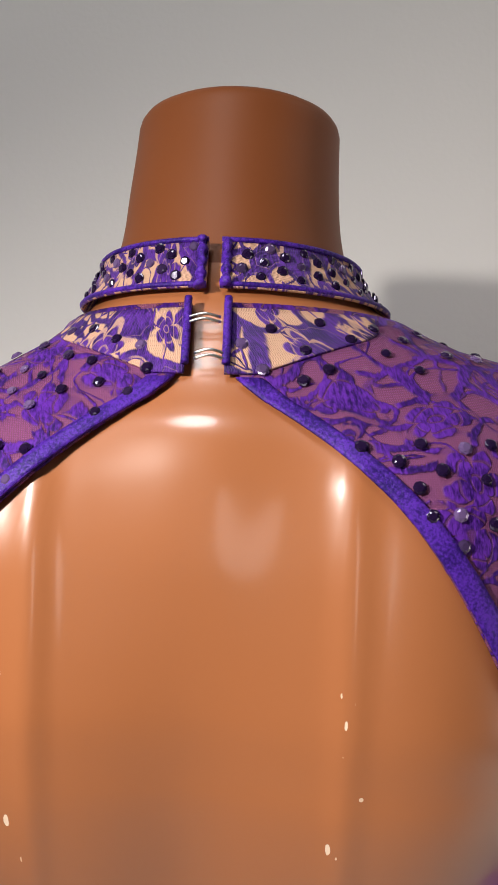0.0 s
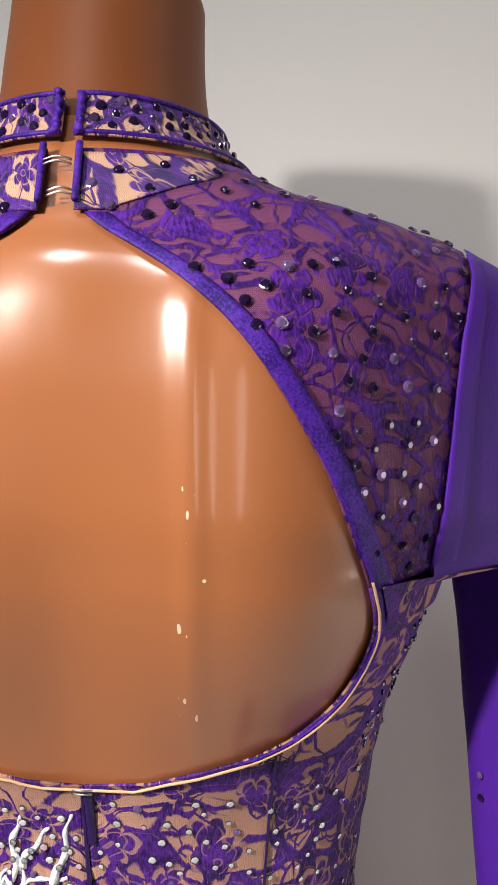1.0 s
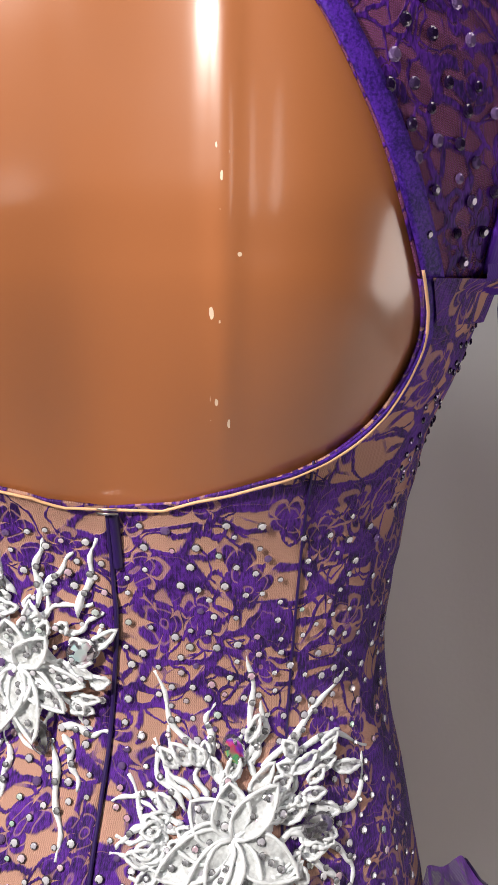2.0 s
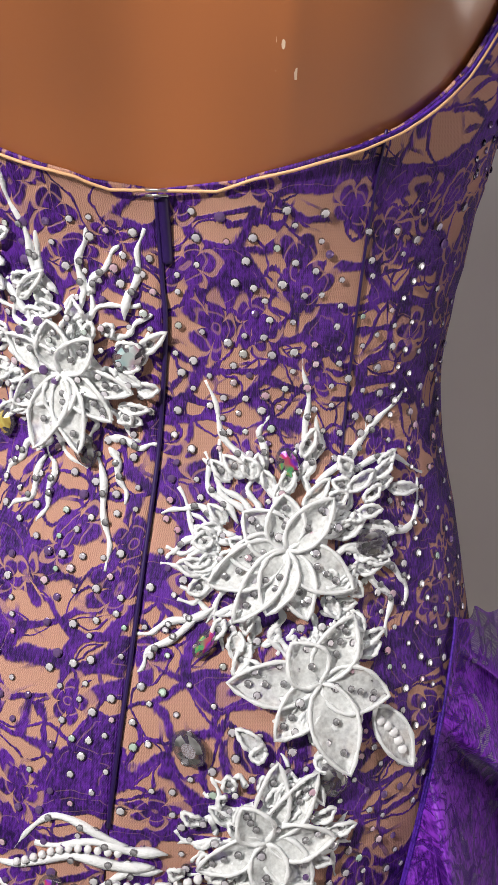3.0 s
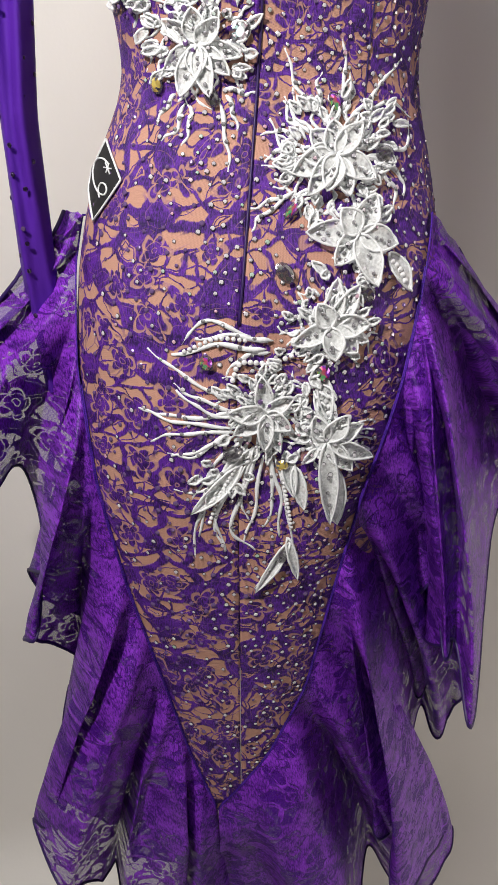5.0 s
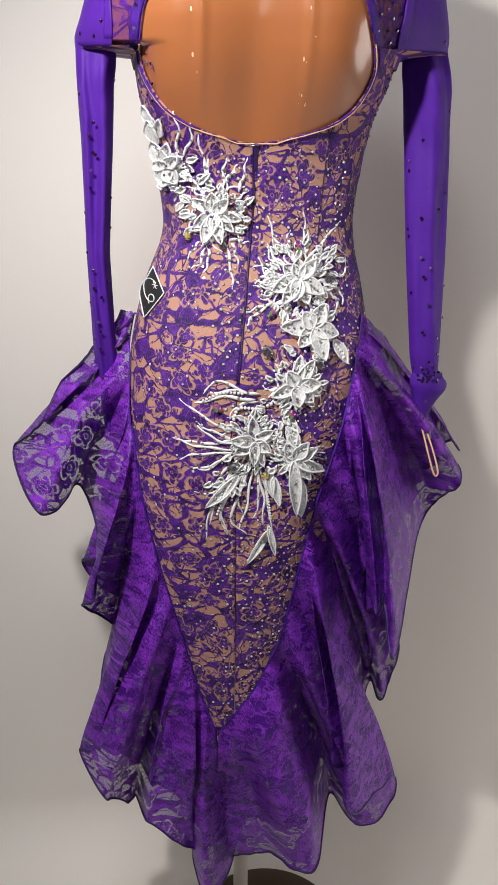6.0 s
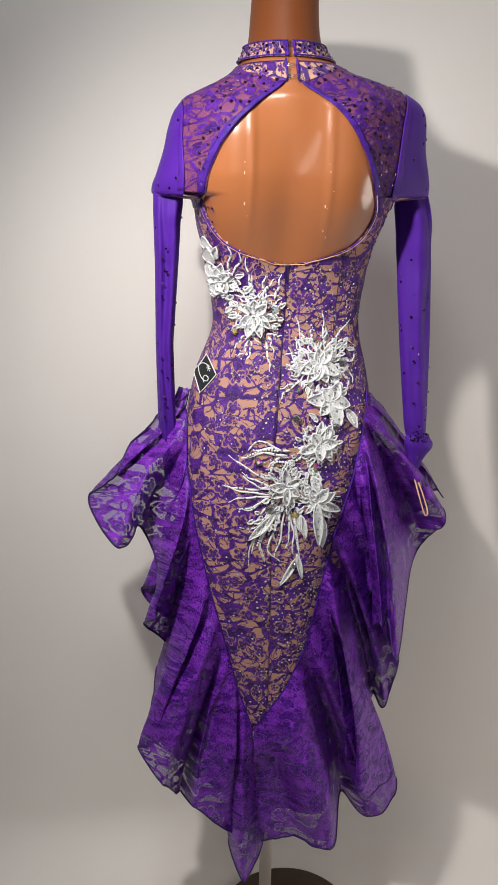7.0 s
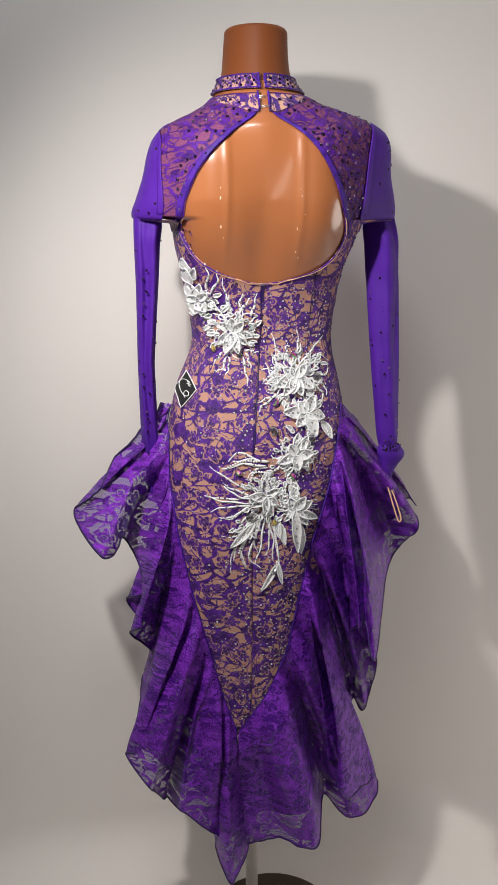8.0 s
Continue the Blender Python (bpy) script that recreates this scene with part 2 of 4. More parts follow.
M_WALL = material("white painted wall", (0.74, 0.73, 0.71), 0.8)
n = Net(M_WALL)
g = n.noise(n.place(), 1.6, 4.0)[0]
n.link(n.mix(g, (0.82, 0.795, 0.76), (0.89, 0.865, 0.83)), n.b.inputs["Base Color"])
n.bump(n.noise(n.place(), 220.0, 3.0)[0], 0.15, 0.001)
M_FLOOR = material("pale studio floor", (0.70, 0.66, 0.61), 0.6)
n = Net(M_FLOOR)
n.link(n.mix(n.noise(n.place(), 3.0, 5.0)[0], (0.64, 0.60, 0.55), (0.76, 0.72, 0.68)), n.b.inputs["Base Color"])
M_DARK = material("dark grey painted wall", (0.10, 0.10, 0.10), 0.8)
n = Net(M_DARK)
n.link(n.mix(n.noise(n.place(), 2.0, 4.0)[0], (0.085, 0.085, 0.085), (0.12, 0.118, 0.115)), n.b.inputs["Base Color"])
M_STEEL = material("brushed steel", (0.66, 0.65, 0.63), 0.28, 1.0)
# chrome pole: the wall's pale reflection is put into its base colour
M_POLE = material("chrome pole with its pale reflection in the colour", (0.62, 0.58, 0.54), 0.35, 0.2)
M_BASE = material("dark bronze metal", (0.075, 0.048, 0.028), 0.38, 0.6)
n = Net(M_BASE)
n.link(n.math("MULTIPLY_ADD", n.noise(n.place(), 40.0, 4.0)[0], 0.25, 0.25), n.b.inputs["Roughness"])
M_JET = material("dark violet rhinestone", (0.035, 0.012, 0.07), 0.06, 0.3, 0.6, 0.5)
n = Net(M_JET)
rnd = n.put("ShaderNodeObjectInfo").outputs["Random"]
n.link(n.mix(n.step(rnd, 0.55, 1.0), (0.020, 0.008, 0.045), (0.20, 0.12, 0.30)), n.b.inputs["Base Color"])
M_CLEAR = material("clear rhinestone", (0.7, 0.7, 0.73), 0.08, 0.2, 0.8, 0.8)
n = Net(M_CLEAR)
rnd = n.math("FRACT", n.math("ADD", n.put("ShaderNodeObjectInfo").outputs["Random"], n.put("ShaderNodeNewGeometry").outputs["Random Per Island"]))
ramp = n.put("ShaderNodeValToRGB")
n.link(rnd, ramp.inputs[0])
ramp.color_ramp.elements[0].color, ramp.color_ramp.elements[1].color = (0.62, 0.59, 0.66, 1), (0.93, 0.92, 0.95, 1)
e = ramp.color_ramp.elements.new(0.80)
e.color = (0.86, 0.84, 0.88, 1)
e = ramp.color_ramp.elements.new(0.86)
e.color = (0.50, 0.72, 0.58, 1)
e = ramp.color_ramp.elements.new(0.93)
e.color = (0.78, 0.46, 0.60, 1)
n.link(ramp.outputs[0], n.b.inputs["Base Color"])


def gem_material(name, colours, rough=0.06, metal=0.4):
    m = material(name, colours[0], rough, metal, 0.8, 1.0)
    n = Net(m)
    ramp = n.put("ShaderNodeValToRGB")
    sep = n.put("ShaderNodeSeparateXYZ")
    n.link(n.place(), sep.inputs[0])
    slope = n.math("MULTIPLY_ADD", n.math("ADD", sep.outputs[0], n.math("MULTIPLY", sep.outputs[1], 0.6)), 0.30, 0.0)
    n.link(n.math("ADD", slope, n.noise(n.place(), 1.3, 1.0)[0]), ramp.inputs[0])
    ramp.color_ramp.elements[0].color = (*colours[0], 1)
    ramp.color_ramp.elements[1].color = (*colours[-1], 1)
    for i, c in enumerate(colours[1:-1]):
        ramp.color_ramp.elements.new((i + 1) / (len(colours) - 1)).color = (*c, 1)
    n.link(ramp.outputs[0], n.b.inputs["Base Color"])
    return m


# the near-white end of this ramp paints bright facets into the smoky colour
M_SMOKE = gem_material("smoky crystal with painted glints", [(0.05, 0.05, 0.055), (0.16, 0.16, 0.16), (0.80, 0.80, 0.80)])
# dark colour stands in for inner reflections on some facets of cut stones
M_DARK_FACET = material("painted dark facet of a rhinestone", (0.11, 0.095, 0.12), 0.06, 0.35, 0.9, 1.0)
M_DARK_FACET.node_tree.nodes["Principled BSDF"].inputs["Alpha"].default_value = 0.7
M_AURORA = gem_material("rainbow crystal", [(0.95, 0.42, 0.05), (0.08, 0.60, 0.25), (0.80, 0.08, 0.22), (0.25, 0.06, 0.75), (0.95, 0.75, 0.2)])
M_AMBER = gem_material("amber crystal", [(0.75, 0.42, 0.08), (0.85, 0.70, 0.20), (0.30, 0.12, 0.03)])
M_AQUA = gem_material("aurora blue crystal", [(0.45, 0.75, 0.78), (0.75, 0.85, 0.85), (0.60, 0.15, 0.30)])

M_WHITE = material("white embroidery cord", (0.84, 0.85, 0.85), 0.5)
n = Net(M_WHITE)
n.link(n.mix(n.noise(n.place(), 260.0, 3.0)[0], (0.76, 0.79, 0.82), (0.93, 0.94, 0.94)), n.b.inputs["Base Color"])
n.bump(n.noise(n.place(), 800.0, 2.0)[0], 0.8, 0.0006)
M_ORGANZA = material("white organza petal", (0.80, 0.83, 0.83), 0.45)
n = Net(M_ORGANZA)
n.link(n.mix(n.noise(n.place(), 180.0, 3.0)[0], (0.84, 0.88, 0.89), (0.96, 0.97, 0.96)), n.b.inputs["Base Color"])
n.link(n.math("MULTIPLY_ADD", n.noise(n.place(), 420.0, 2.0)[0], 0.8, 0.28, True), n.b.inputs["Alpha"])
n.bump(n.noise(n.place(), 500.0, 2.0)[0], 0.6, 0.0005)
M_PEARL = material("white pearl", (0.82, 0.82, 0.84), 0.18, 0.0, 0.6, 0.5)
M_BLACK = material("black felt", (0.012, 0.012, 0.014), 0.8)


# ---- the dummy's form: half width, back, front, middle and squareness by height ----
FORM = [
    # z, half width, back, front, middle, squareness, shoulder stump
    (0.40, 0.080, -0.105, 0.060, -0.028, 2.2, 0.0),
    (0.50, 0.085, -0.136, 0.070, -0.027, 2.2, 0.0),
    (0.60, 0.100, -0.143, 0.080, -0.025, 2.2, 0.0),
    (0.70, 0.122, -0.147, 0.085, -0.023, 2.2, 0.0),
    (0.80, 0.143, -0.151, 0.090, -0.022, 2.2, 0.0),
    (0.90, 0.157, -0.153, 0.095, -0.014, 2.3, 0.0),
    (1.00, 0.163, -0.148, 0.100, -0.002, 2.3, 0.0),
    (1.08, 0.158, -0.138, 0.100, 0.003, 2.3, 0.0),
    (1.16, 0.143, -0.108, 0.095, 0.006, 2.4, 0.0),
    (1.25, 0.120, -0.077, 0.085, 0.014, 2.4, 0.0),
    (1.31, 0.127, -0.082, 0.090, 0.013, 2.4, 0.0),
    (1.37, 0.138, -0.102, 0.105, 0.013, 2.5, 0.0),
    (1.40, 0.147, -0.114, 0.115, 0.015, 2.6, 0.0),
    (1.446, 0.158, -0.1290, 0.120, 0.018, 2.7, 0.0),
    (1.452, 0.161, -0.1300, 0.120, 0.018, 2.7, 0.060),
    (1.48, 0.165, -0.134, 0.112, 0.020, 2.8, 0.050),
    (1.53, 0.166, -0.135, 0.095, 0.022, 2.8, 0.036),
    (1.565, 0.162, -0.132, 0.080, 0.026, 2.7, 0.034),
    (1.585, 0.156, -0.128, 0.072, 0.028, 2.6, 0.028),
    (1.60, 0.145, -0.119, 0.064, 0.028, 2.5, 0.016),
    (1.614, 0.122, -0.112, 0.056, 0.021, 2.4, 0.002),
    (1.624, 0.097, -0.107, 0.051, 0.011, 2.2, 0.0),
    (1.634, 0.081, -0.102, 0.046, 0.006, 2.1, 0.0),
    (1.645, 0.068, -0.093, 0.042, 0.001, 2.0, 0.0),
    (1.66, 0.059, -0.084, 0.036, -0.001, 2.0, 0.0),
    (1.69, 0.0535, -0.074, 0.038, -0.001, 2.0, 0.0),
    (1.75, 0.051, -0.060, 0.046, 0.001, 2.0, 0.0),
]


def form(z):
    k = 0
    while k < len(FORM) - 2 and z > FORM[k + 1][0]:
        k += 1
    p, q = FORM[k], FORM[k + 1]
    h = q[0] - p[0]
    w = min(max((z - p[0]) / h, 0.0), 1.0)
    o, r = FORM[max(k - 1, 0)], FORM[min(k + 2, len(FORM) - 1)]
    out = []
    for i in range(1, 7):
        d1, d0, d2 = (q[i] - p[i]) / h, (p[i] - o[i]) / max(p[0] - o[0], 1e-6), (r[i] - q[i]) / max(r[0] - q[0], 1e-6)
        t0 = 0.0 if d0 * d1 <= 0 else 2 * d0 * d1 / (d0 + d1)
        t1 = 0.0 if d1 * d2 <= 0 else 2 * d1 * d2 / (d1 + d2)
        out.append((2 * w**3 - 3 * w**2 + 1) * p[i] + (w**3 - 2 * w**2 + w) * h * t0 + (3 * w**2 - 2 * w**3) * q[i] + (w**3 - w**2) * h * t1)
    return out


def spread(k, stump):
    return stump * max(0.0, (k - 0.74) / 0.26) ** 2


def bell(x, m, s):
    return math.exp(-(((x - m) / s) ** 2))


def relief(x, z):
    """Shoulder blades, spine and seat: how far the back stands out, towards -y."""
    ax = abs(x)
    rise = min(max((1.612 - z) / 0.052, 0.0), 1.0) * min(max((z - 1.33) / 0.11, 0.0), 1.0)
    rise = rise * rise * (3 - 2 * rise)
    r = 0.0135 * bell(ax, 0.092, 0.048) * rise
    r += rise * 0.0022 * bell(ax, 0.058, 0.0060)
    r += 0.0035 * bell(x, 0.004, 0.026) * bell(z, 1.575, 0.05)
    r -= 0.0095 * bell(x, 0.0, 0.030) * bell(z, 1.385, 0.085)
    r += 0.008 * bell(ax, 0.075, 0.05) * bell(z, 0.98, 0.09)
    r -= 0.006 * bell(x, 0.0, 0.03) * bell(z, 0.96, 0.09)
    return r


def ring(ang, z, off=0.0):
    """A point of the form at an angle (0: right, 90: front, 270: back)."""
    a, b, f, m, n, stump = form(z)
    c, s = math.cos(ang), math.sin(ang)
    mid = 0.3 * (b + f)
    k = abs(c)
    deep = max(0.0, 1 - k**n) ** (1 / n)
    x = m + math.copysign((a + off) * k + spread(k, stump), c)
    if s < 0:
        y = mid + (b - off - mid) * deep - relief(x + 0.010 if z > 1.3 else x - m, z) * min(1.0, deep * 2)
    else:
        y = mid + (f + off - mid) * deep
        y += (0.045 * bell(abs(x - m), 0.075, 0.05) * bell(z, 1.40, 0.06)) * deep
    return (x, y, z)


def turn_of(x, z, off=0.0):
    """The angle from the side, 0 to 180, at which the form has this x."""
    a, b, f, m, n, stump = form(z)
    d, lo, hi = abs(x - m), 0.0, 1.0
    for _ in range(22):
        k = (lo + hi) / 2
        if (a + off) * k + spread(k, stump) < d:
            lo = k
        else:
            hi = k
    return math.acos(math.copysign(min(lo, 1.0), x - m))


def back_angle(x, z, off=0.0):
    return 2 * math.pi - turn_of(x, z, off)


def on_back(x, z, off=0.0):
    """The place on the back at x and z, with its normal."""
    e = 0.002
    p = Vector(ring(back_angle(x, z, off), z, off))
    px = Vector(ring(back_angle(x + e, z, off), z, off)) - Vector(ring(back_angle(x - e, z, off), z, off))
    pz = Vector(ring(back_angle(x, z + e, off), z + e, off)) - Vector(ring(back_angle(x, z - e, off), z - e, off))
    nrm = px.cross(pz)
    nrm = nrm.normalized() if nrm.length > 1e-9 else Vector((0, -1, 0))
    return p, nrm


# ---- builders ----
def link_mesh(name, mesh, mats, parent=None, label="", smooth=True):
    for m in mats if isinstance(mats, (list, tuple)) else [mats]:
        mesh.materials.append(m)
    if smooth:
        mesh.polygons.foreach_set("use_smooth", [True] * len(mesh.polygons))
    ob = new(name, mesh)
    if parent:
        ob.parent = parent
    if label:
        ob["label"] = label
    return ob


def part(name, bm, mats, parent=None, label="", smooth=True):
    mesh = bpy.data.meshes.new(name)
    bm.to_mesh(mesh)
    bm.free()
    return link_mesh(name, mesh, mats, parent, label, smooth)


def sheet(rows, uvs=None, close=False):
    """A mesh from a grid of places, row by row, with its uv in metres."""
    h, w = len(rows), len(rows[0])
    faces, corner = [], []
    for i in range(h - 1):
        for j in range(w if close else w - 1):
            k = (j + 1) % w
            faces.append((i * w + j, i * w + k, (i + 1) * w + k, (i + 1) * w + j))
            corner.append(((i, j), (i, j + 1), (i + 1, j + 1), (i + 1, j)))
    mesh = bpy.data.meshes.new("sheet")
    mesh.from_pydata([tuple(p) for r in rows for p in r], [], faces)
    if uvs:
        layer = mesh.uv_layers.new(name="UVMap")
        flat = [c for f in corner for i, j in f for c in uvs[i][j]]
        layer.data.foreach_set("uv", flat)
    return mesh


def tube(path, radius, sides=8, flat=1.0, ends=True):
    """A bmesh tube along a path; radius: a number or one for each point."""
    bm = bmesh.new()
    path = [Vector(p) for p in path]
    rings, up = [], None
    for i, p in enumerate(path):
        d = (path[min(i + 1, len(path) - 1)] - path[max(i - 1, 0)]).normalized()
        if up is None:
            up = d.orthogonal().normalized()
        up = (up - d * up.dot(d)).normalized()
        side = d.cross(up)
        r = radius[i] if isinstance(radius, (list, tuple)) else radius
        rings.append([bm.verts.new(p + (up * math.cos(2 * math.pi * k / sides) * flat + side * math.sin(2 * math.pi * k / sides)) * r) for k in range(sides)])
    for a, b in zip(rings, rings[1:]):
        for k in range(sides):
            bm.faces.new((a[k], a[(k + 1) % sides], b[(k + 1) % sides], b[k]))
    if ends:
        bm.faces.new(rings[0][::-1])
        bm.faces.new(rings[-1])
    return bm


def smooth_path(points, steps=8):
    pts = [Vector(p) for p in points]
    ext = [2 * pts[0] - pts[1]] + pts + [2 * pts[-1] - pts[-2]]
    out = []
    for a, b, c, d in zip(ext, ext[1:], ext[2:], ext[3:]):
        for k in range(steps):
            w = k / steps
            out.append(0.5 * (2 * b + (c - a) * w + (2 * a - 5 * b + 4 * c - d) * w * w + (3 * b - a - 3 * c + d) * w**3))
    return out + [pts[-1]]


def along(table, z, col=1):
    """Straight interpolation in a table by its first column."""
    t = sorted(table)
    if z <= t[0][0]:
        return t[0][col]
    for p, q in zip(t, t[1:]):
        if z <= q[0]:
            return p[col] + (q[col] - p[col]) * (z - p[0]) / (q[0] - p[0])
    return t[-1][col]


def ease(table, z, col=1):
    e = 0.008
    return sum(along(table, z + k * e, col) for k in (-1, 0, 1)) / 3


def facing(p, nrm, spin=0.0):
    """The pose of a thing that lies on a surface with its z along the normal."""
    q = nrm.to_track_quat("Z", "Y").to_matrix().to_4x4()
    return Matrix.Translation(p) @ q @ pose(0, 0, 0, 0, 0, spin)


# ---- the room ----
def box(name, lo, hi, mat, label, category):
    bm = bmesh.new()
    bmesh.ops.create_cube(bm, size=1.0)
    for v in bm.verts:
        v.co = Vector([lo[i] + (v.co[i] + 0.5) * (hi[i] - lo[i]) for i in range(3)])
    return tagged(part(name, bm, mat, None, "", False), label, category, "", "structure")


WALL_Y, COVE = 0.25, 0.11
prof = [(-3.2, 0.0)] + [(WALL_Y - COVE + COVE * math.sin(a), COVE - COVE * math.cos(a)) for a in np.linspace(0, math.pi / 2, 14)] + [(WALL_Y, 2.7)]
tagged(link_mesh("backdrop", sheet([[(x, y, z) for x in np.linspace(-2.4, 2.4, 25)] for y, z in prof]), M_WALL),
       "seamless white studio backdrop curving into the floor", "backdrop", "", "structure")
box("floor", (-2.5, -3.3, -0.10), (2.5, 0.6, -0.004), M_FLOOR, "pale studio floor under the backdrop", "floor")
box("wall_north", (-2.5, WALL_Y + 0.01, -0.1), (2.5, WALL_Y + 0.15, 2.8), M_WALL, "plain white wall behind the backdrop", "wall")
box("wall_south", (-2.5, -3.4, -0.1), (2.5, -3.2, 2.8), M_DARK, "plain dark grey studio wall", "wall")
box("wall_west", (-2.6, -3.3, -0.1), (-2.4, 0.5, 2.8), M_DARK, "plain dark grey studio wall", "wall")
box("wall_east", (2.4, -3.3, -0.1), (2.6, 0.5, 2.8), M_DARK, "plain dark grey studio wall", "wall")
box("ceiling", (-2.5, -3.3, 2.7), (2.5, 0.5, 2.8), M_DARK, "plain dark grey studio ceiling", "ceiling")


# ---- the dummy ----
def dummy():
    rows = []
    zs = [0.90 + 0.01 * i for i in range(53)] + [1.437, 1.442, 1.445, 1.447, 1.4495, 1.4525] + [1.455 + 0.005 * i for i in range(57)]
    zs = sorted(set(round(z, 4) for z in zs))
    w = 288
    rows.append([(0.0, -0.03, 0.88)] * w)
    for z in zs:
        rows.append([ring(2 * math.pi * j / w, z) for j in range(w)])
    top = zs[-1]
    a, b, f, m, k, stump = form(top)
    mid = (b + f) / 2
    for d, up in ((0.0008, 0.003), (0.0025, 0.0055), (0.006, 0.0075), (0.02, 0.0088), (0.05, 0.009)):
        rows.append([((x - m) * (1 - d / a) + m, (y - mid) * (1 - d / a) + mid, top + up) for x, y, z in rows[len(zs)]])
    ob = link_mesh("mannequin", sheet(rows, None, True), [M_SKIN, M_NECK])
    # faces above the collar take the darker brown
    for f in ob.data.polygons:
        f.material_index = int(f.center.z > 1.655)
    return tagged(ob, "glossy brown plastic female mannequin torso without head or arms", "mannequin")


dummy()


def stand():
    top = tagged(new("mannequin_stand"), "chrome pole with its pale reflection coloured in, on a round dark bronze base plate", "stand")
    top.location = (0.0, 0.0, 0.0)
    bm = bmesh.new()
    bmesh.ops.create_cone(bm, cap_ends=True, segments=32, radius1=0.0125, radius2=0.0125, depth=0.92)
    bmesh.ops.translate(bm, verts=bm.verts, vec=(-0.005, -0.01, 0.47))
    part("pole", bm, M_POLE, top)
    rows = []
    for r, z in ((0.001, 0.0), (0.137, 0.0), (0.140, 0.003), (0.140, 0.009), (0.136, 0.013), (0.05, 0.016), (0.0126, 0.017)):
        rows.append([(0.040 + r * math.cos(2 * math.pi * j / 64), -0.025 + r * math.sin(2 * math.pi * j / 64), z) for j in range(64)])
    link_mesh("base_plate", sheet(rows, None, True), M_BASE, top, "dark bronze base plate")


stand()

# ---- the dress ----
dress = tagged(new("evening_dress"), "long-sleeved purple lace ballroom dress with white flower embroidery and side flounces", "dress")
KEY_R = [(1.3435, -0.001), (1.347, 0.016), (1.350, 0.030), (1.3545, 0.054), (1.361, 0.076), (1.370, 0.094), (1.382, 0.110), (1.397, 0.120), (1.414, 0.1275), (1.426, 0.130), (1.437, 0.127), (1.455, 0.1215), (1.4685, 0.115), (1.490, 0.107), (1.511, 0.096), (1.530, 0.0845), (1.5466, 0.0735), (1.560, 0.0625), (1.5725, 0.050), (1.583, 0.0365), (1.591, 0.0255), (1.598, 0.0145), (1.606, -0.0005), (1.635, -0.001)]
KEY_L = [(1.3435, -0.004), (1.348, -0.0275), (1.357, -0.0635), (1.370, -0.090), (1.384, -0.1085), (1.4106, -0.1255), (1.437, -0.134), (1.479, -0.1285), (1.520, -0.1105), (1.545, -0.091), (1.5625, -0.0735), (1.5736, -0.060), (1.5855, -0.0465), (1.5946, -0.032), (1.605, -0.0145), (1.635, -0.0145)]
SEAM = [(1.40, 0.136), (1.455, 0.138), (1.516, 0.142), (1.554, 0.143), (1.586, 0.147), (1.65, 0.156)]
SEAM_L = [(1.40, 0.178), (1.45, 0.180), (1.51, 0.184), (1.56, 0.187), (1.65, 0.190)]
OFF = 0.003


def angles(z):
    """The angles at which the back opening ends and the sleeve seams lie, right then left."""
    r, l = back_angle(ease(KEY_R, z), z, OFF), back_angle(ease(KEY_L, z), z, OFF)
    a, b, f, m, k, stump = form(z)
    t, tl = (turn_of(m + seam, z, OFF) if seam < a + OFF + stump - 0.0005 else 0.0 for seam in (along(SEAM, z), along(SEAM_L, z)))
    return r, l, t, tl


def drape(ang, z):
    """Soft cross folds of the cloth at the waist."""
    return 0.0016 * noise.noise(Vector((math.cos(ang) * 2.5, math.sin(ang) * 1.2, z * 62))) * (bell(z, 1.31, 0.05) + 0.5 * bell(z, 1.20, 0.05)) if z < 1.42 else 0.0


def patch(name, zs, lo, hi, count, mat, parent, label="", off=OFF):
    """A piece of the dress between two angles that depend on the height."""
    rows, uvs = [], []
    for z in zs:
        p, q = lo(z), hi(z)
        line = [ring(p + (q - p) * j / count, z, off + drape(p + (q - p) * j / count, z)) for j in range(count + 1)]
        rows.append(line)
        uvs.append([((p + (q - p) * j / count) * 0.135, z) for j in range(count + 1)])
    ob = link_mesh(name, sheet(rows, uvs), mat, parent, label)
    s = ob.modifiers.new("thickness", "SOLIDIFY")
    s.thickness, s.offset = 0.0012, -1.0
    return ob


TAU = 2 * math.pi
ZIP = [(0.45, -0.032), (1.03, -0.032), (1.07, -0.0285), (1.10, -0.0245), (1.169, -0.015), (1.23, -0.007), (1.286, -0.003), (1.345, -0.005)]


def open_r(z):
    return back_angle(ease(ZIP, z) + 0.0004, z, OFF) if z < 1.3455 else angles(z)[0]


def open_l(z):
    return (back_angle(ease(ZIP, z) - 0.0004, z, OFF) if z < 1.3455 else angles(z)[1]) + TAU


low = [0.546] + [0.5575 + 0.0125 * i for i in range(63)] + [1.345 + 0.0035 * i for i in range(29)] + [1.4455]
bodice = patch("bodice", sorted(set(round(z, 4) for z in low)), open_r, open_l, 220, [M_BODICE, M_SIDE], dress, "fitted purple lace bodice and skirt on peach lining")
# denser lace on the right flank also puts that side's shade into the colour
for f in bodice.data.polygons:
    edge_x = 0.080 + 0.06 * (f.center.z - 1.2)
    f.material_index = int(f.center.x > edge_x and f.center.z > 1.12)
top_z = [1.4465, 1.448, 1.4495, 1.451, 1.4522] + [1.4465 + 0.0063 * i for i in range(1, 31)]
yoke = patch("yoke", top_z, lambda z: angles(z)[0], lambda z: TAU - angles(z)[2], 40, M_YOKE, dress, "sheer purple lace back yoke")
patch("yoke", top_z, lambda z: math.pi + angles(z)[3], lambda z: angles(z)[1], 40, M_YOKE, dress, "sheer purple lace back yoke")
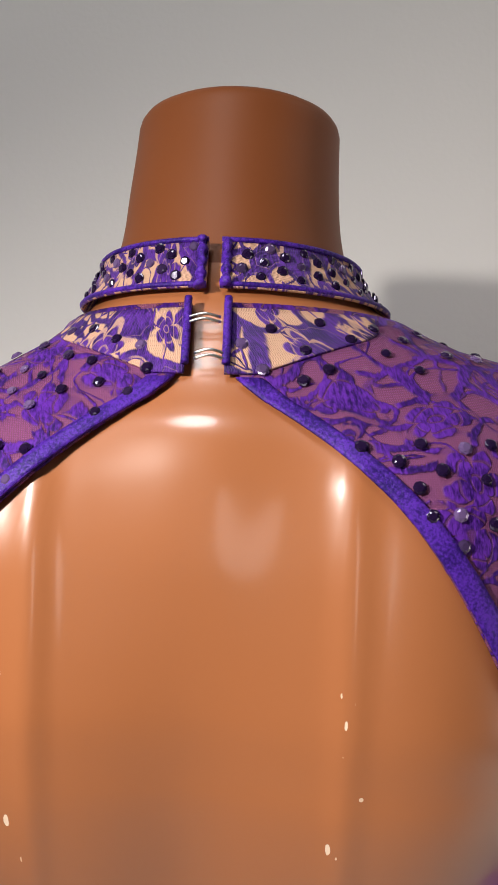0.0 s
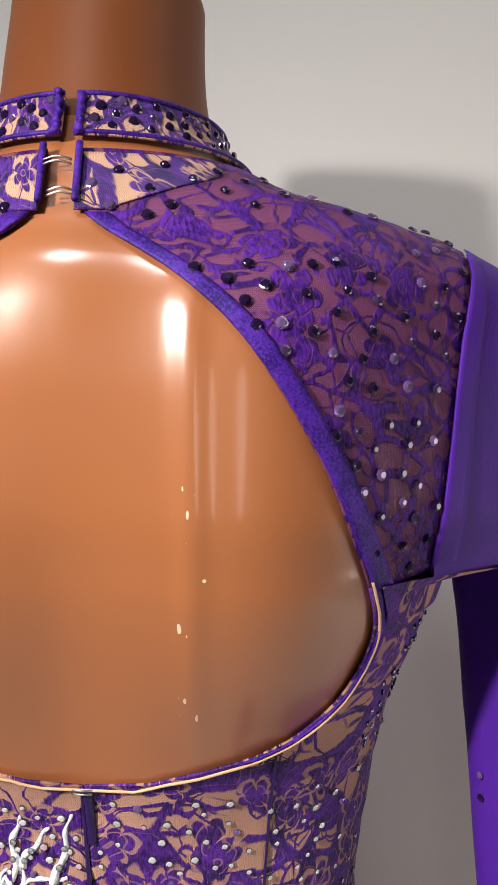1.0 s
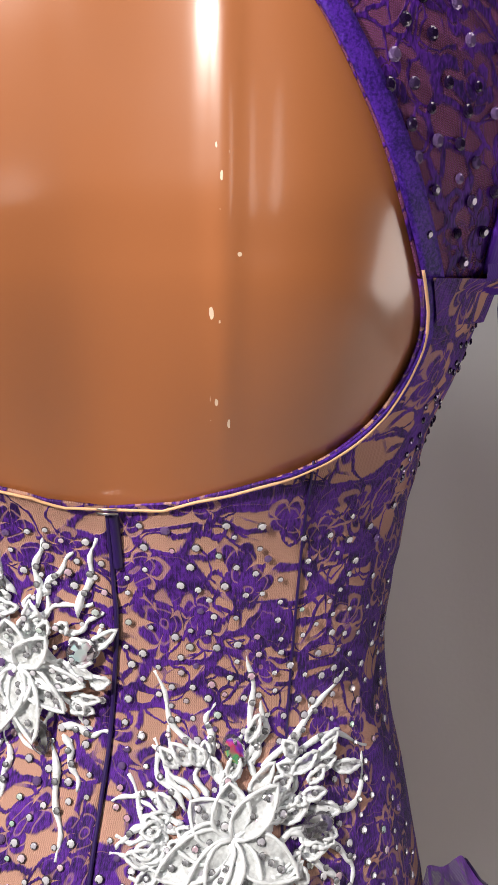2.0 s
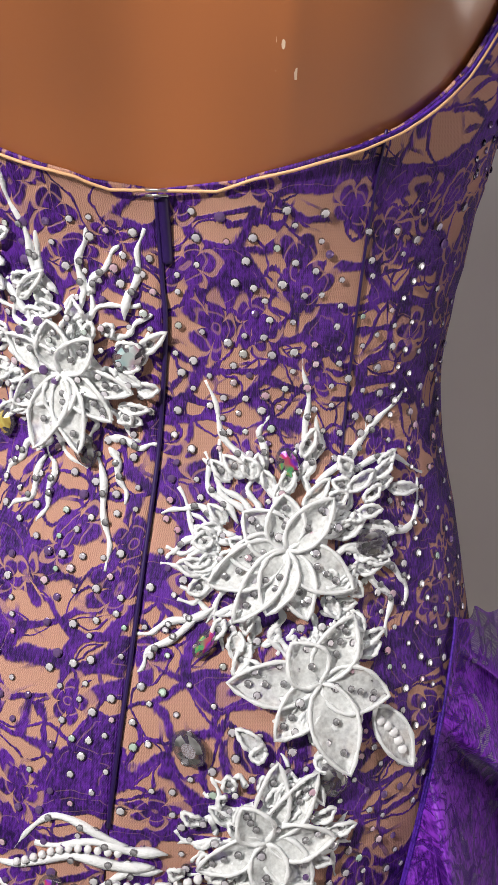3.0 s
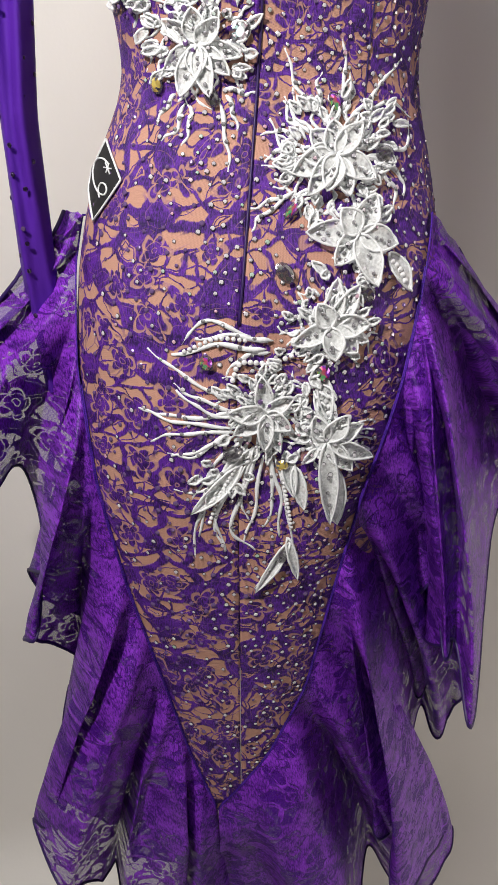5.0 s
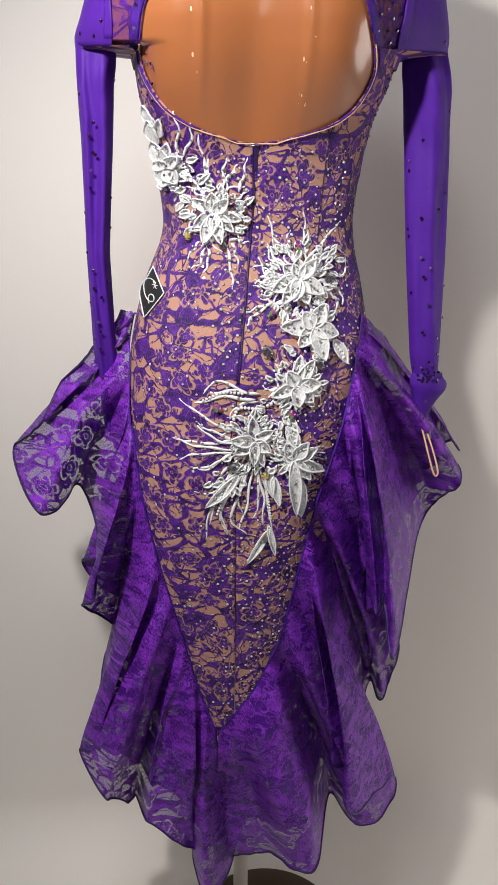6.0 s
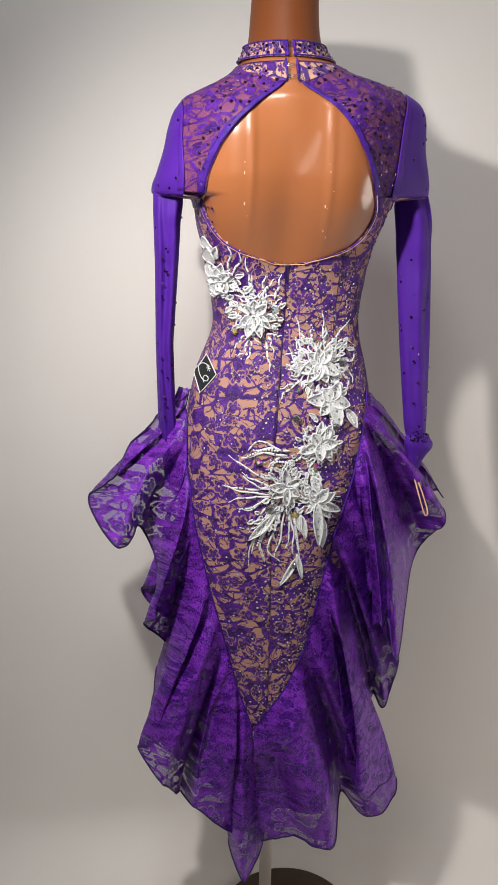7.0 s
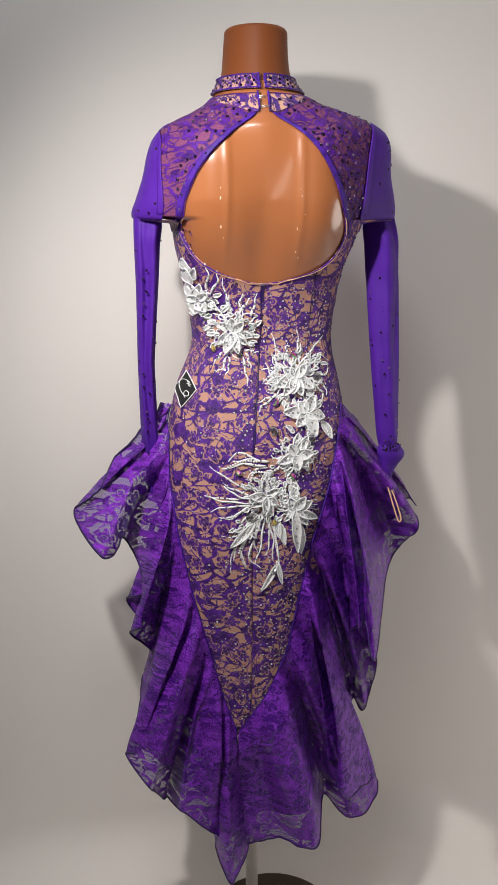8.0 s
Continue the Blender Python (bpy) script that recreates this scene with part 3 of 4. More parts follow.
patch("front_yoke", top_z, lambda z: angles(z)[2], lambda z: math.pi - angles(z)[3], 60, M_YOKE, dress, "sheer purple lace front yoke")
coll = [1.6425 + 0.002 * i for i in range(12)]
collar = patch("collar", coll, lambda z: back_angle(-0.0035, z, 0.004), lambda z: back_angle(-0.0090, z, 0.004) + TAU, 90, M_COLLAR, dress, "narrow lace stand collar studded with dark stones", 0.006)
neck_z = [1.606 + 0.0027 * i for i in range(11)]
patch("lining_panel", neck_z, lambda z: back_angle(0.0005, z), lambda z: back_angle(min(0.012 + (z - 1.606) * 2.6, 0.058), z), 16, M_COLLAR, dress, "peach lined lace by the back closing", OFF + 0.0012)
patch("lining_panel", neck_z, lambda z: back_angle(max(-0.026 - (z - 1.606) * 2.6, -0.070), z), lambda z: back_angle(-0.0145, z), 16, M_COLLAR, dress, "peach lined lace by the back closing", OFF + 0.0012)
for lo_z, hi_z in ((1.445, 1.6045), (1.36, 1.445)):
    band = [lo_z + (hi_z - lo_z) * i / 40 for i in range(41)]
    wide = 0.0085 if lo_z > 1.4 else 0.0022
    patch("neck_binding", band, lambda z: back_angle(ease(KEY_R, z) - 0.0012, z), lambda z: back_angle(ease(KEY_R, z) + wide, z), 4, M_TRIM, dress, "purple corded edge of the back opening", OFF + 0.0016)
    patch("neck_binding", band, lambda z: back_angle(ease(KEY_L, z) - wide, z), lambda z: back_angle(ease(KEY_L, z) + 0.0012, z), 4, M_TRIM, dress, "purple corded edge of the back opening", OFF + 0.0016)
seam_z = [1.448 + 0.0055 * i for i in range(28)]
patch("sleeve_band", seam_z, lambda z: TAU - angles(z)[2] - 0.01, lambda z: TAU - angles(z)[2] * 0.9, 4, M_SLEEVE, dress, "smooth purple band along the sleeve seam", OFF + 0.0024)
patch("sleeve_band", seam_z, lambda z: math.pi + angles(z)[3] * 0.9, lambda z: math.pi + angles(z)[3] + 0.01, 4, M_SLEEVE, dress, "smooth purple band along the sleeve seam", OFF + 0.0024)


def underarm(middle):
    """The cloth below the shoulder stump, drawn in to the side of the bodice."""
    rows, uvs = [], []
    for z in (1.433, 1.439, 1.443, 1.445, 1.4465, 1.448, 1.4495, 1.451, 1.4522):
        r, l = angles(z)[:2]
        lo, hi = (r - TAU + 0.06, 0.95) if middle == 0.0 else (math.pi - 0.95, l - 0.06)
        turns = [lo + (hi - lo) * j / 60 for j in range(61)]
        rows.append([Vector(ring(t, z, OFF + 0.0008)) + Vector((0, 0, -0.006)) for t in turns])
        uvs.append([(t * 0.2, z) for t in turns])
    link_mesh("underarm", sheet(rows, uvs), M_SIDE, dress, "purple lace underarm gusset")


underarm(0.0)
underarm(math.pi)
for z, r in ((1.6435, 0.0012), (1.6643, 0.0012)):
    part("collar_edge", tube([ring(back_angle(-0.0035, z, 0.004) - TAU + (back_angle(-0.009, z, 0.004) - back_angle(-0.0035, z, 0.004) + TAU) * k / 120, z, 0.0062) for k in range(121)], r, 6), M_TRIM, collar)
for x in (-0.0035, -0.0090):
    zs = np.linspace(1.6425, 1.6648, 16)
    part("rolled_end", tube([ring(back_angle(x + math.copysign(0.0022, x + 0.006), z, 0.004), z, 0.0072 + 0.0012 * math.sin(z * 900 + x * 800)) for z in zs], [0.0023 + 0.0007 * math.sin(z * 1100 + x * 3000) for z in zs], 10, 0.75), M_TRIM, collar, "gathered purple lace rolled over the collar end")


def sleeve(sign, rows_in, label):
    """The cap over the shoulder stump and the empty tube that hangs from it."""
    lo = (lambda z: TAU - angles(z)[2]) if sign > 0 else (lambda z: math.pi - angles(z)[3])
    hi = (lambda z: TAU + angles(z)[2]) if sign > 0 else (lambda z: math.pi + angles(z)[3])
    rows, uvs = [], []
    caps = [(1.6 - 0.007 * i, 0.0) for i in range(21)] + [(1.4535, 0.0), (1.4522, -0.003), (1.4505, -0.005), (1.449, -0.0055), (1.4475, -0.006)]
    count = 48
    for z, drop in caps:
        p, q = lo(z), hi(z)
        rows.append([Vector(ring(p + (q - p) * j / count, z, OFF + 0.0015)) + Vector((0, 0, drop)) for j in range(count + 1)])
        uvs.append([((p + (q - p) * j / count) * 0.22, z) for j in range(count + 1)])
    m = sum(rows[-1], Vector()) / (count + 1)
    rows.append([p.lerp(m, 0.12) + Vector((0, 0, -0.002)) for p in rows[-1]])
    uvs.append([(u, v - 0.01) for u, v in uvs[-1]])
    rows.append([p.lerp(m, 0.9) + Vector((0, 0, 0.0)) for p in rows[-1]])
    uvs.append([(u, v - 0.03) for u, v in uvs[-1]])
    cap = link_mesh("sleeve", sheet(rows, uvs), M_SLEEVE, dress, label)
    rows, uvs = [], []
    table = [(r[0], r[1], r[2], r[3]) for r in rows_in]
    top, end = table[0][0], table[-1][0]
    steps, count = 90, 48
    for i in range(steps + 1):
        z = top + (end - top) * i / steps
        x0, x1, d = (ease(table, z, c) for c in (1, 2, 3))
        w = (top - z)
        line, uvl = [], []
        for j in range(count):
            a = TAU * j / count
            f = 1 + 0.28 * noise.noise(Vector((math.cos(a) * 1.7, math.sin(a) * 1.7, z * 5 + sign * 3))) + 0.20 * math.sin(a * 4 + 5 * z + sign + 2 * noise.noise(Vector((z * 7, sign, 0)))) * abs(math.sin(a))
            f += 0.10 * noise.noise(Vector((math.cos(a) * 3, math.sin(a) * 3, z * 26 + sign))) * (1.0 if w < 0.09 else 0.35)
            line.append(((x0 + x1) / 2 + (x1 - x0) / 2 * math.cos(a) * (0.88 + 0.12 * f), -0.025 - 0.11 * max(0.0, 1.36 - z) * (sign > 0) + d * math.sin(a) * f, z))
            uvl.append((a * 0.03, z))
        rows.append(line)
        uvs.append(uvl + [(TAU * 0.03, z)])
    link_mesh("lower_sleeve", sheet(rows, uvs, True), M_SLEEVE, cap)
    return cap


sleeve_r = sleeve(1, [(1.455, 0.188, 0.240, 0.020), (1.432, 0.186, 0.246, 0.026), (1.41, 0.190, 0.250, 0.030), (1.34, 0.196, 0.253, 0.026), (1.20, 0.204, 0.254, 0.024), (1.07, 0.214, 0.253, 0.019), (1.045, 0.220, 0.252, 0.014)],
                  "purple stretch sleeve hanging empty with a knotted cuff")
sleeve_l = sleeve(-1, [(1.455, -0.206, -0.160, 0.020), (1.432, -0.207, -0.160, 0.026), (1.41, -0.207, -0.164, 0.028), (1.345, -0.206, -0.168, 0.024), (1.212, -0.207, -0.178, 0.022), (1.09, -0.205, -0.176, 0.018), (0.98, -0.196, -0.172, 0.012)],
                  "purple stretch sleeve hanging empty into the flounce")


def cuff():
    rows = []
    for i in range(19):
        w = i / 18
        z = 1.056 - 0.078 * w
        r = 0.0165 + 0.006 * math.sin(math.pi * min(w * 2.2, 1.0)) - 0.012 * max(w - 0.45, 0) / 0.55
        x = 0.236 + 0.006 * bell(w, 0.3, 0.2) - 0.004 * w
        rows.append([(x + r * 1.1 * math.cos(TAU * j / 28) * (1 + 0.12 * noise.noise(Vector((j * 0.6, i * 0.4, 2)))), -0.062 + r * 0.8 * math.sin(TAU * j / 28), z) for j in range(28)])
    uvs = [[(j * 0.004, i * 0.004) for j in range(29)] for i in range(19)]
    ob = link_mesh("cuff", sheet(rows, uvs, True), M_SLEEVE, dress, "knotted purple cuff set with dark stones")
    loop = smooth_path([(0.233, -0.066, 0.985), (0.236, -0.092, 0.955), (0.243, -0.104, 0.926), (0.2475, -0.105, 0.922), (0.249, -0.103, 0.93), (0.244, -0.090, 0.955), (0.237, -0.066, 0.985)], 6)
    part("finger_loop", tube(loop, 0.0013, 6), M_PEACH, dress, "peach elastic finger loop")


cuff()

# ---- edges, zip and hooks ----
def edge(name, line, r, mat, label, flat=1.0):
    return part(name, tube(line, r, 8, flat), mat, dress, label)


def lift(x, z, d):
    p, nrm = on_back(x, z)
    return p + nrm * d


edge("piping", [lift(ease(KEY_L, z), z, 0.004) for z in np.linspace(1.450, 1.346, 60)] + [lift(ease(KEY_R, z), z, 0.004) for z in np.linspace(1.346, 1.450, 60)], 0.0007, M_PEACH, "peach bound lower edge of the back opening")
edge("slit_edge", [lift(0.0005, z, 0.0055) for z in np.linspace(1.607, 1.634, 10)], 0.0016, M_TRIM, "")
edge("slit_edge", [lift(-0.0145, z, 0.0055) for z in np.linspace(1.607, 1.634, 10)], 0.0016, M_TRIM, "")
edge("zipper", [lift(ease(ZIP, z), z, 0.0036) for z in np.linspace(1.07, 1.343, 60)], 0.0011, M_BRAID, "closed dark purple zip")
edge("zipper_flap", [lift(ease(ZIP, z) + 0.003, z, 0.0036) for z in np.linspace(1.315, 1.344, 20)], 0.0024, M_BRAID, "")
edge("seam", [lift(0.075 + 0.012 * (z - 1.2) / 0.2, z, 0.0032) for z in np.linspace(1.17, 1.37, 40)], 0.0007, M_BRAID, "")


def hook(z, x0, x1):
    for k in range(2):
        zz = z + 0.0022 * k
        line = smooth_path([lift(x0, zz, 0.006), lift((x0 + x1) / 2, zz + 0.0006, 0.0075), lift(x1, zz, 0.006)], 5)
        part("hook_and_eye", tube(line, 0.00055, 6), M_STEEL, dress, "small steel hook and eye")


for z, a, b in ((1.6235, -0.014, -0.002), (1.6085, -0.011, 0.0), (1.3445, -0.009, 0.001)):
    hook(z, a, b)

# ---- flounces ----
# each fold: seam height, hem place
FOLDS_L = [
    (1.133, -0.167, 0.000, 1.135),
    (1.120, -0.256, -0.020, 1.024),
    (1.100, -0.326, 0.025, 0.935),
    (1.070, -0.270, -0.130, 0.890),
    (1.040, -0.238, 0.030, 0.872),
    (1.000, -0.208, -0.100, 0.790),
    (0.960, -0.244, -0.060, 0.735),
    (0.910, -0.183, 0.000, 0.633),
    (0.850, -0.211, -0.060, 0.575),
    (0.800, -0.246, -0.110, 0.506),
    (0.760, -0.220, -0.140, 0.466),
    (0.720, -0.182, -0.030, 0.357),
    (0.680, -0.150, -0.160, 0.398),
    (0.630, -0.090, -0.100, 0.309),
    (0.590, -0.073, -0.150, 0.242),
    (0.552, -0.019, -0.080, 0.280),
]
FOLDS_R = [
    (0.550, -0.060, -0.110, 0.268),
    (0.580, 0.024, -0.115, 0.306),
    (0.655, 0.088, -0.170, 0.323),
    (0.690, 0.146, -0.020, 0.287),
    (0.754, 0.233, -0.050, 0.278),
    (0.787, 0.261, 0.000, 0.313),
    (0.845, 0.134, -0.150, 0.424),
    (0.878, 0.214, 0.040, 0.458),
    (0.930, 0.236, 0.000, 0.500),
    (0.980, 0.214, -0.100, 0.652),
    (1.000, 0.190, 0.020, 0.646),
    (1.035, 0.163, -0.160, 0.761),
    (1.072, 0.176, -0.200, 0.716),
    (1.085, 0.286, 0.040, 0.770),
    (1.100, 0.300, -0.065, 0.892),
    (1.115, 0.308, 0.045, 0.910),
    (1.127, 0.345, 0.070, 0.897),
    (1.138, 0.199, 0.020, 1.087),
]
EDGE_L = [(0.552, -0.056), (0.63, -0.082), (0.713, -0.102), (0.822, -0.130), (0.922, -0.150), (1.014, -0.159), (1.10, -0.155), (1.14, -0.148)]
EDGE_R = [(0.552, -0.056), (0.63, -0.004), (0.706, 0.031), (0.816, 0.054), (0.922, 0.075), (1.017, 0.107), (1.08, 0.123), (1.14, 0.138)]


def flounce(folds, seam, side, label, inner=0.0):
    """A fluted strip of lace from the seam to its stiffened hem; inner: how far the layer lies behind the outer one."""
    hems = smooth_path([f[1:] for f in folds], 14)
    heights = smooth_path([(f[0], 0, 0) for f in folds], 14)
    count, rows, uvs, run, top, last = 34, [], [], 0.0, 0.0, None
    for i, (h, s) in enumerate(zip(hems, heights)):
        z = s.x
        p, nrm = on_back(ease(seam, z), z, OFF)
        p = p + nrm * (0.003 - 0.0015 * (inner > 0))
        if inner:
            h = h.lerp(p, 0.10) + Vector((0, inner, 0))
        if i:
            run += Vector((h.x - back.x, 0.3 * (h.y - back.y), h.z - back.z)).length
            top += (p - last).length
        last, back = p, h
        length = (h - p).length
        taper = min(1.0, i / 20, (len(hems) - 1 - i) / 20)
        out = Vector((side * 0.8, -0.55, 0.25))
        pleat = math.sin(i / 14 * TAU * 0.46 + 0.6 * side + 2 * inner + 1.1 * math.sin(i * 0.11 + side)) + 0.35 * math.sin(i / 14 * TAU * 0.97 + 2.0)
        line, uvl = [], []
        for j in range(count + 1):
            v = j / count
            q = p.lerp(h, v)
            q.y = p.y + (h.y - p.y) * v**0.8
            q += out * (0.2 + 0.8 * taper) * ((0.17 if not inner else 0.06) * length * v * (1 - v)) + Vector((0, -0.010 * math.sin(math.pi * min(v * 3, 1)), 0))
            deep = 0.030 * pleat * taper * min(1.0, v * 2.6) * (1 - 0.3 * v)
            wob = noise.noise(Vector((run * 20, v * 2.2, side * 5.0 + inner))) * 0.012 * v
            wob += noise.noise(Vector((run * 60, v * 5, side * 2.0 + inner))) * 0.0035 * v
            q += Vector(((wob + deep) * 0.35 * side, wob + deep, 0.3 * wob))
            line.append(q)
            uvl.append((top + (run - top) * v + inner * 9, z * 0.3 + v * length))
        rows.append(line)
        uvs.append(uvl)
    ob = link_mesh("flounce", sheet(rows, uvs), M_FLOUNCE, dress, label)
    part("hem_braid", tube([r[-1] for r in rows], 0.0022, 6, 0.6), M_BRAID, ob, "dark stiff braid along the hem")
    part("seam_cord", tube([r[0] for r in rows], 0.0008, 6), M_TRIM, ob)


flounce(FOLDS_L[5:], EDGE_L, -1, "inner layer of the purple lace flounce", 0.05)
flounce(FOLDS_R[:-3], EDGE_R, 1, "inner layer of the purple lace flounce", 0.05)
flounce(FOLDS_L, EDGE_L, -1, "sheer purple lace flounce fluted down the skirt")
flounce(FOLDS_R, EDGE_R, 1, "sheer purple lace flounce fluted down the skirt")

# ---- white flower embroidery ----
def rotated(a, deg):
    c, s = math.cos(radians(deg)), math.sin(radians(deg))
    return Vector((a.x * c - a.y * s, a.x * s + a.y * c))


def petal(parent, c, tip, width, rise=0.004, cup=0.004, name="petal"):
    """A pointed organza petal with a corded edge, lying on the back from c to tip (x, z)."""
    c, tip = Vector(c), Vector(tip)
    d = tip - c
    side = Vector((-d.y, d.x)).normalized()
    rows, left, right = [], [], []
    steps, half = 10, 3
    for i in range(steps + 1):
        t = i / steps
        w = width * math.sin(math.pi * t**0.85) ** 0.75 * (1 - 0.15 * t) if 0 < i < steps else 0.0002
        line = []
        for k in range(-half, half + 1):
            e = k / half
            q = c + d * t + side * (w * e)
            line.append(lift(q.x, q.y, rise + cup * (e * e * (0.4 + t) + 0.5 * math.sin(math.pi * t)) + 0.0006 * math.sin(9 * t + 3 * e)))
        rows.append(line)
        left.append(line[0])
        right.append(line[-1])
    body = sheet(rows)
    rim = left + right[::-1][1:]
    cord = tube(rim, [0.00105 + 0.00028 * math.sin(2.3 * i + 900 * c.x) for i in range(len(rim))], 5)
    mesh = bpy.data.meshes.new(name)
    cord.to_mesh(mesh)
    cord.free()
    bm = bmesh.new()
    bm.from_mesh(body)
    k = len(bm.faces)
    bm.from_mesh(mesh)
    bm.faces.ensure_lookup_table()
    for f in bm.faces[k:]:
        f.material_index = 1
    return part(name, bm, [M_ORGANZA, M_WHITE], parent)


def tendril(parent, a, m, b, r0=0.0021, r1=0.0009, rise=0.004):
    line = smooth_path([(p[0], p[1], 0) for p in (a, m, b)], 9)
    d = Vector((b[0] - a[0], b[1] - a[1])).normalized()
    out, rad = [], []
    for i, p in enumerate(line):
        t = i / (len(line) - 1)
        w = 0.0011 * math.sin(t * 11 + a[0] * 900)
        out.append(lift(p.x - d.y * w, p.y + d.x * w, rise * (1 - 0.45 * t)))
        rad.append(min(1.0, 0.25 + 6 * t) * (r0 + (r1 - r0) * t**1.3) + 0.0003 * math.sin(t * 23 + a[1] * 700))
    if r0 >= 0.002:
        for w in (0.30, 0.55):
            q = line[int(w * (len(line) - 1))]
            studs.append((parent, q.x, q.y, rise * (1 - 0.45 * w) + r0 * 0.75))
    return part("tendril", tube(out, rad, 6), M_WHITE, parent)


def leafy(parent, rnd, c, radius, count, size):
    """Small corded leaves that fill the heart of a flower."""
    for i in range(count):
        a = rnd.uniform(0, TAU)
        r = radius * rnd.uniform(0.40, 1.10)
        p = Vector(c) + Vector((math.cos(a), math.sin(a))) * r
        q = p + Vector((math.cos(a + rnd.uniform(-0.7, 0.7)), math.sin(a + rnd.uniform(-0.7, 0.7)))) * size * rnd.uniform(0.6, 1.1)
        high = rnd.uniform(0.003, 0.006)
        petal(parent, p, q, size * rnd.uniform(0.2, 0.3), high, 0.002, "leaf")
        if i % 2:
            studs.append((parent, (p.x + q.x) / 2, (p.y + q.y) / 2, high + 0.0012))


def flower(c, tips, width, seed, fill=(0.026, 12, 0.018), label="raised white flower of corded organza petals"):
    rnd = random.Random(seed)
    rows = []
    for i in range(6):
        r = (0.0005, 0.004, 0.008, 0.012, 0.015, 0.017)[i]
        rows.append([lift(c[0] + r * math.cos(TAU * j / 24) * (1 + 0.25 * math.sin(3 * TAU * j / 24 + seed)), c[1] + r * math.sin(TAU * j / 24), 0.0085 - 0.0055 * (i / 5) ** 1.5) for j in range(24)])
    ob = link_mesh("embroidered_flower", sheet(rows, None, True), M_WHITE, dress, label)
    for k, tip in enumerate(tips):
        end = Vector(c).lerp(Vector(tip), 0.90)
        petal(ob, c, end, 1.15 * width * rnd.uniform(0.8, 1.05), 0.0055 + 0.0012 * (k % 3), 0.0034)
        for w in (0.42, 0.60, 0.76):
            if rnd.random() < 0.8:
                q = Vector(c).lerp(end, w)
                studs.append((ob, q.x + rnd.uniform(-0.0012, 0.0012), q.y, 0.0085 + 0.0012 * (k % 3)))
    leafy(ob, rnd, c, *fill)
    for k in range(fill[1] // 2 + 4):
        a = rnd.uniform(0, TAU)
        r0, r1 = fill[0] * rnd.uniform(0.5, 0.9), fill[0] * rnd.uniform(1.1, 1.5)
        b = a + rnd.uniform(-0.5, 0.5)
        p = [(c[0] + r * math.cos(w), c[1] + r * math.sin(w)) for r, w in ((r0, a), ((r0 + r1) / 2, (a + b) / 2 + rnd.uniform(-0.25, 0.25)), (r1, b))]
        tendril(ob, *p, 0.0017, 0.0008, 0.0045)
    return ob


studs = []


def triples(flat):
    return [(flat[i], flat[i + 1], flat[i + 2]) for i in range(0, len(flat), 3)]


A, B, C, D, E = (-0.048, 1.266), (0.050, 1.186), (0.065, 1.130), (0.042, 1.066), (-0.010, 0.999)
fa = flower(A, [(-0.074, 1.285), (-0.052, 1.294), (-0.032, 1.286), (-0.073, 1.246), (-0.050, 1.240), (-0.040, 1.222), (-0.014, 1.257), (-0.024, 1.241), (-0.062, 1.222)], 0.0070, 3, (0.032, 36, 0.013))
for t in triples([(-0.056, 1.303), (-0.063, 1.332), (-0.070, 1.357), (-0.050, 1.300), (-0.058, 1.318), (-0.052, 1.340), (-0.039, 1.295), (-0.039, 1.316), (-0.035, 1.334), (-0.037, 1.300), (-0.031, 1.311), (-0.022, 1.322),
                  (-0.021, 1.290), (-0.015, 1.312), (-0.012, 1.330), (-0.030, 1.236), (-0.018, 1.231), (-0.008, 1.231), (-0.029, 1.230), (-0.025, 1.217), (-0.022, 1.205), (-0.035, 1.225), (-0.031, 1.197), (-0.030, 1.177)]):
    tendril(fa, *t)
for t in triples([(-0.060, 1.224), (-0.068, 1.205), (-0.080, 1.198), (-0.066, 1.230), (-0.075, 1.219), (-0.083, 1.208), (-0.062, 1.290), (-0.075, 1.305), (-0.082, 1.328), (-0.056, 1.222), (-0.058, 1.207), (-0.064, 1.194)]):
    tendril(fa, *t)
SIDE = (-0.100, 1.318)
fs = flower(SIDE, [(-0.116, 1.352), (-0.098, 1.352), (-0.086, 1.335), (-0.102, 1.292), (-0.086, 1.298), (-0.111, 1.325)], 0.0075, 5, (0.020, 18, 0.013))
for t in triples([(-0.092, 1.335), (-0.090, 1.360), (-0.097, 1.380), (-0.085, 1.330), (-0.076, 1.350), (-0.078, 1.368), (-0.095, 1.300), (-0.092, 1.285), (-0.095, 1.268)]):
    tendril(fs, *t)
petal(fs, (-0.111, 1.343), (-0.119, 1.372), 0.006)
petal(fs, (-0.113, 1.362), (-0.124, 1.388), 0.005)
petal(fs, (-0.108, 1.352), (-0.108, 1.374), 0.005)
fb = flower(B, [(0.022, 1.184), (0.048, 1.212), (0.072, 1.209), (0.029, 1.204), (0.012, 1.172), (0.024, 1.155), (0.060, 1.154), (0.082, 1.166), (0.040, 1.158)], 0.0085, 7, (0.038, 48, 0.013))
for t in triples([(0.038, 1.216), (0.022, 1.238), (0.015, 1.263), (0.060, 1.215), (0.060, 1.245), (0.058, 1.273), (0.065, 1.213), (0.090, 1.236), (0.108, 1.256), (0.043, 1.220), (0.039, 1.235), (0.042, 1.247),
                  (0.030, 1.198), (0.017, 1.212), (0.014, 1.229), (0.022, 1.196), (0.009, 1.205), (-0.006, 1.201), (0.022, 1.192), (0.003, 1.189), (-0.003, 1.182), (0.070, 1.208), (0.093, 1.223), (0.118, 1.211)]):
    tendril(fb, *t)
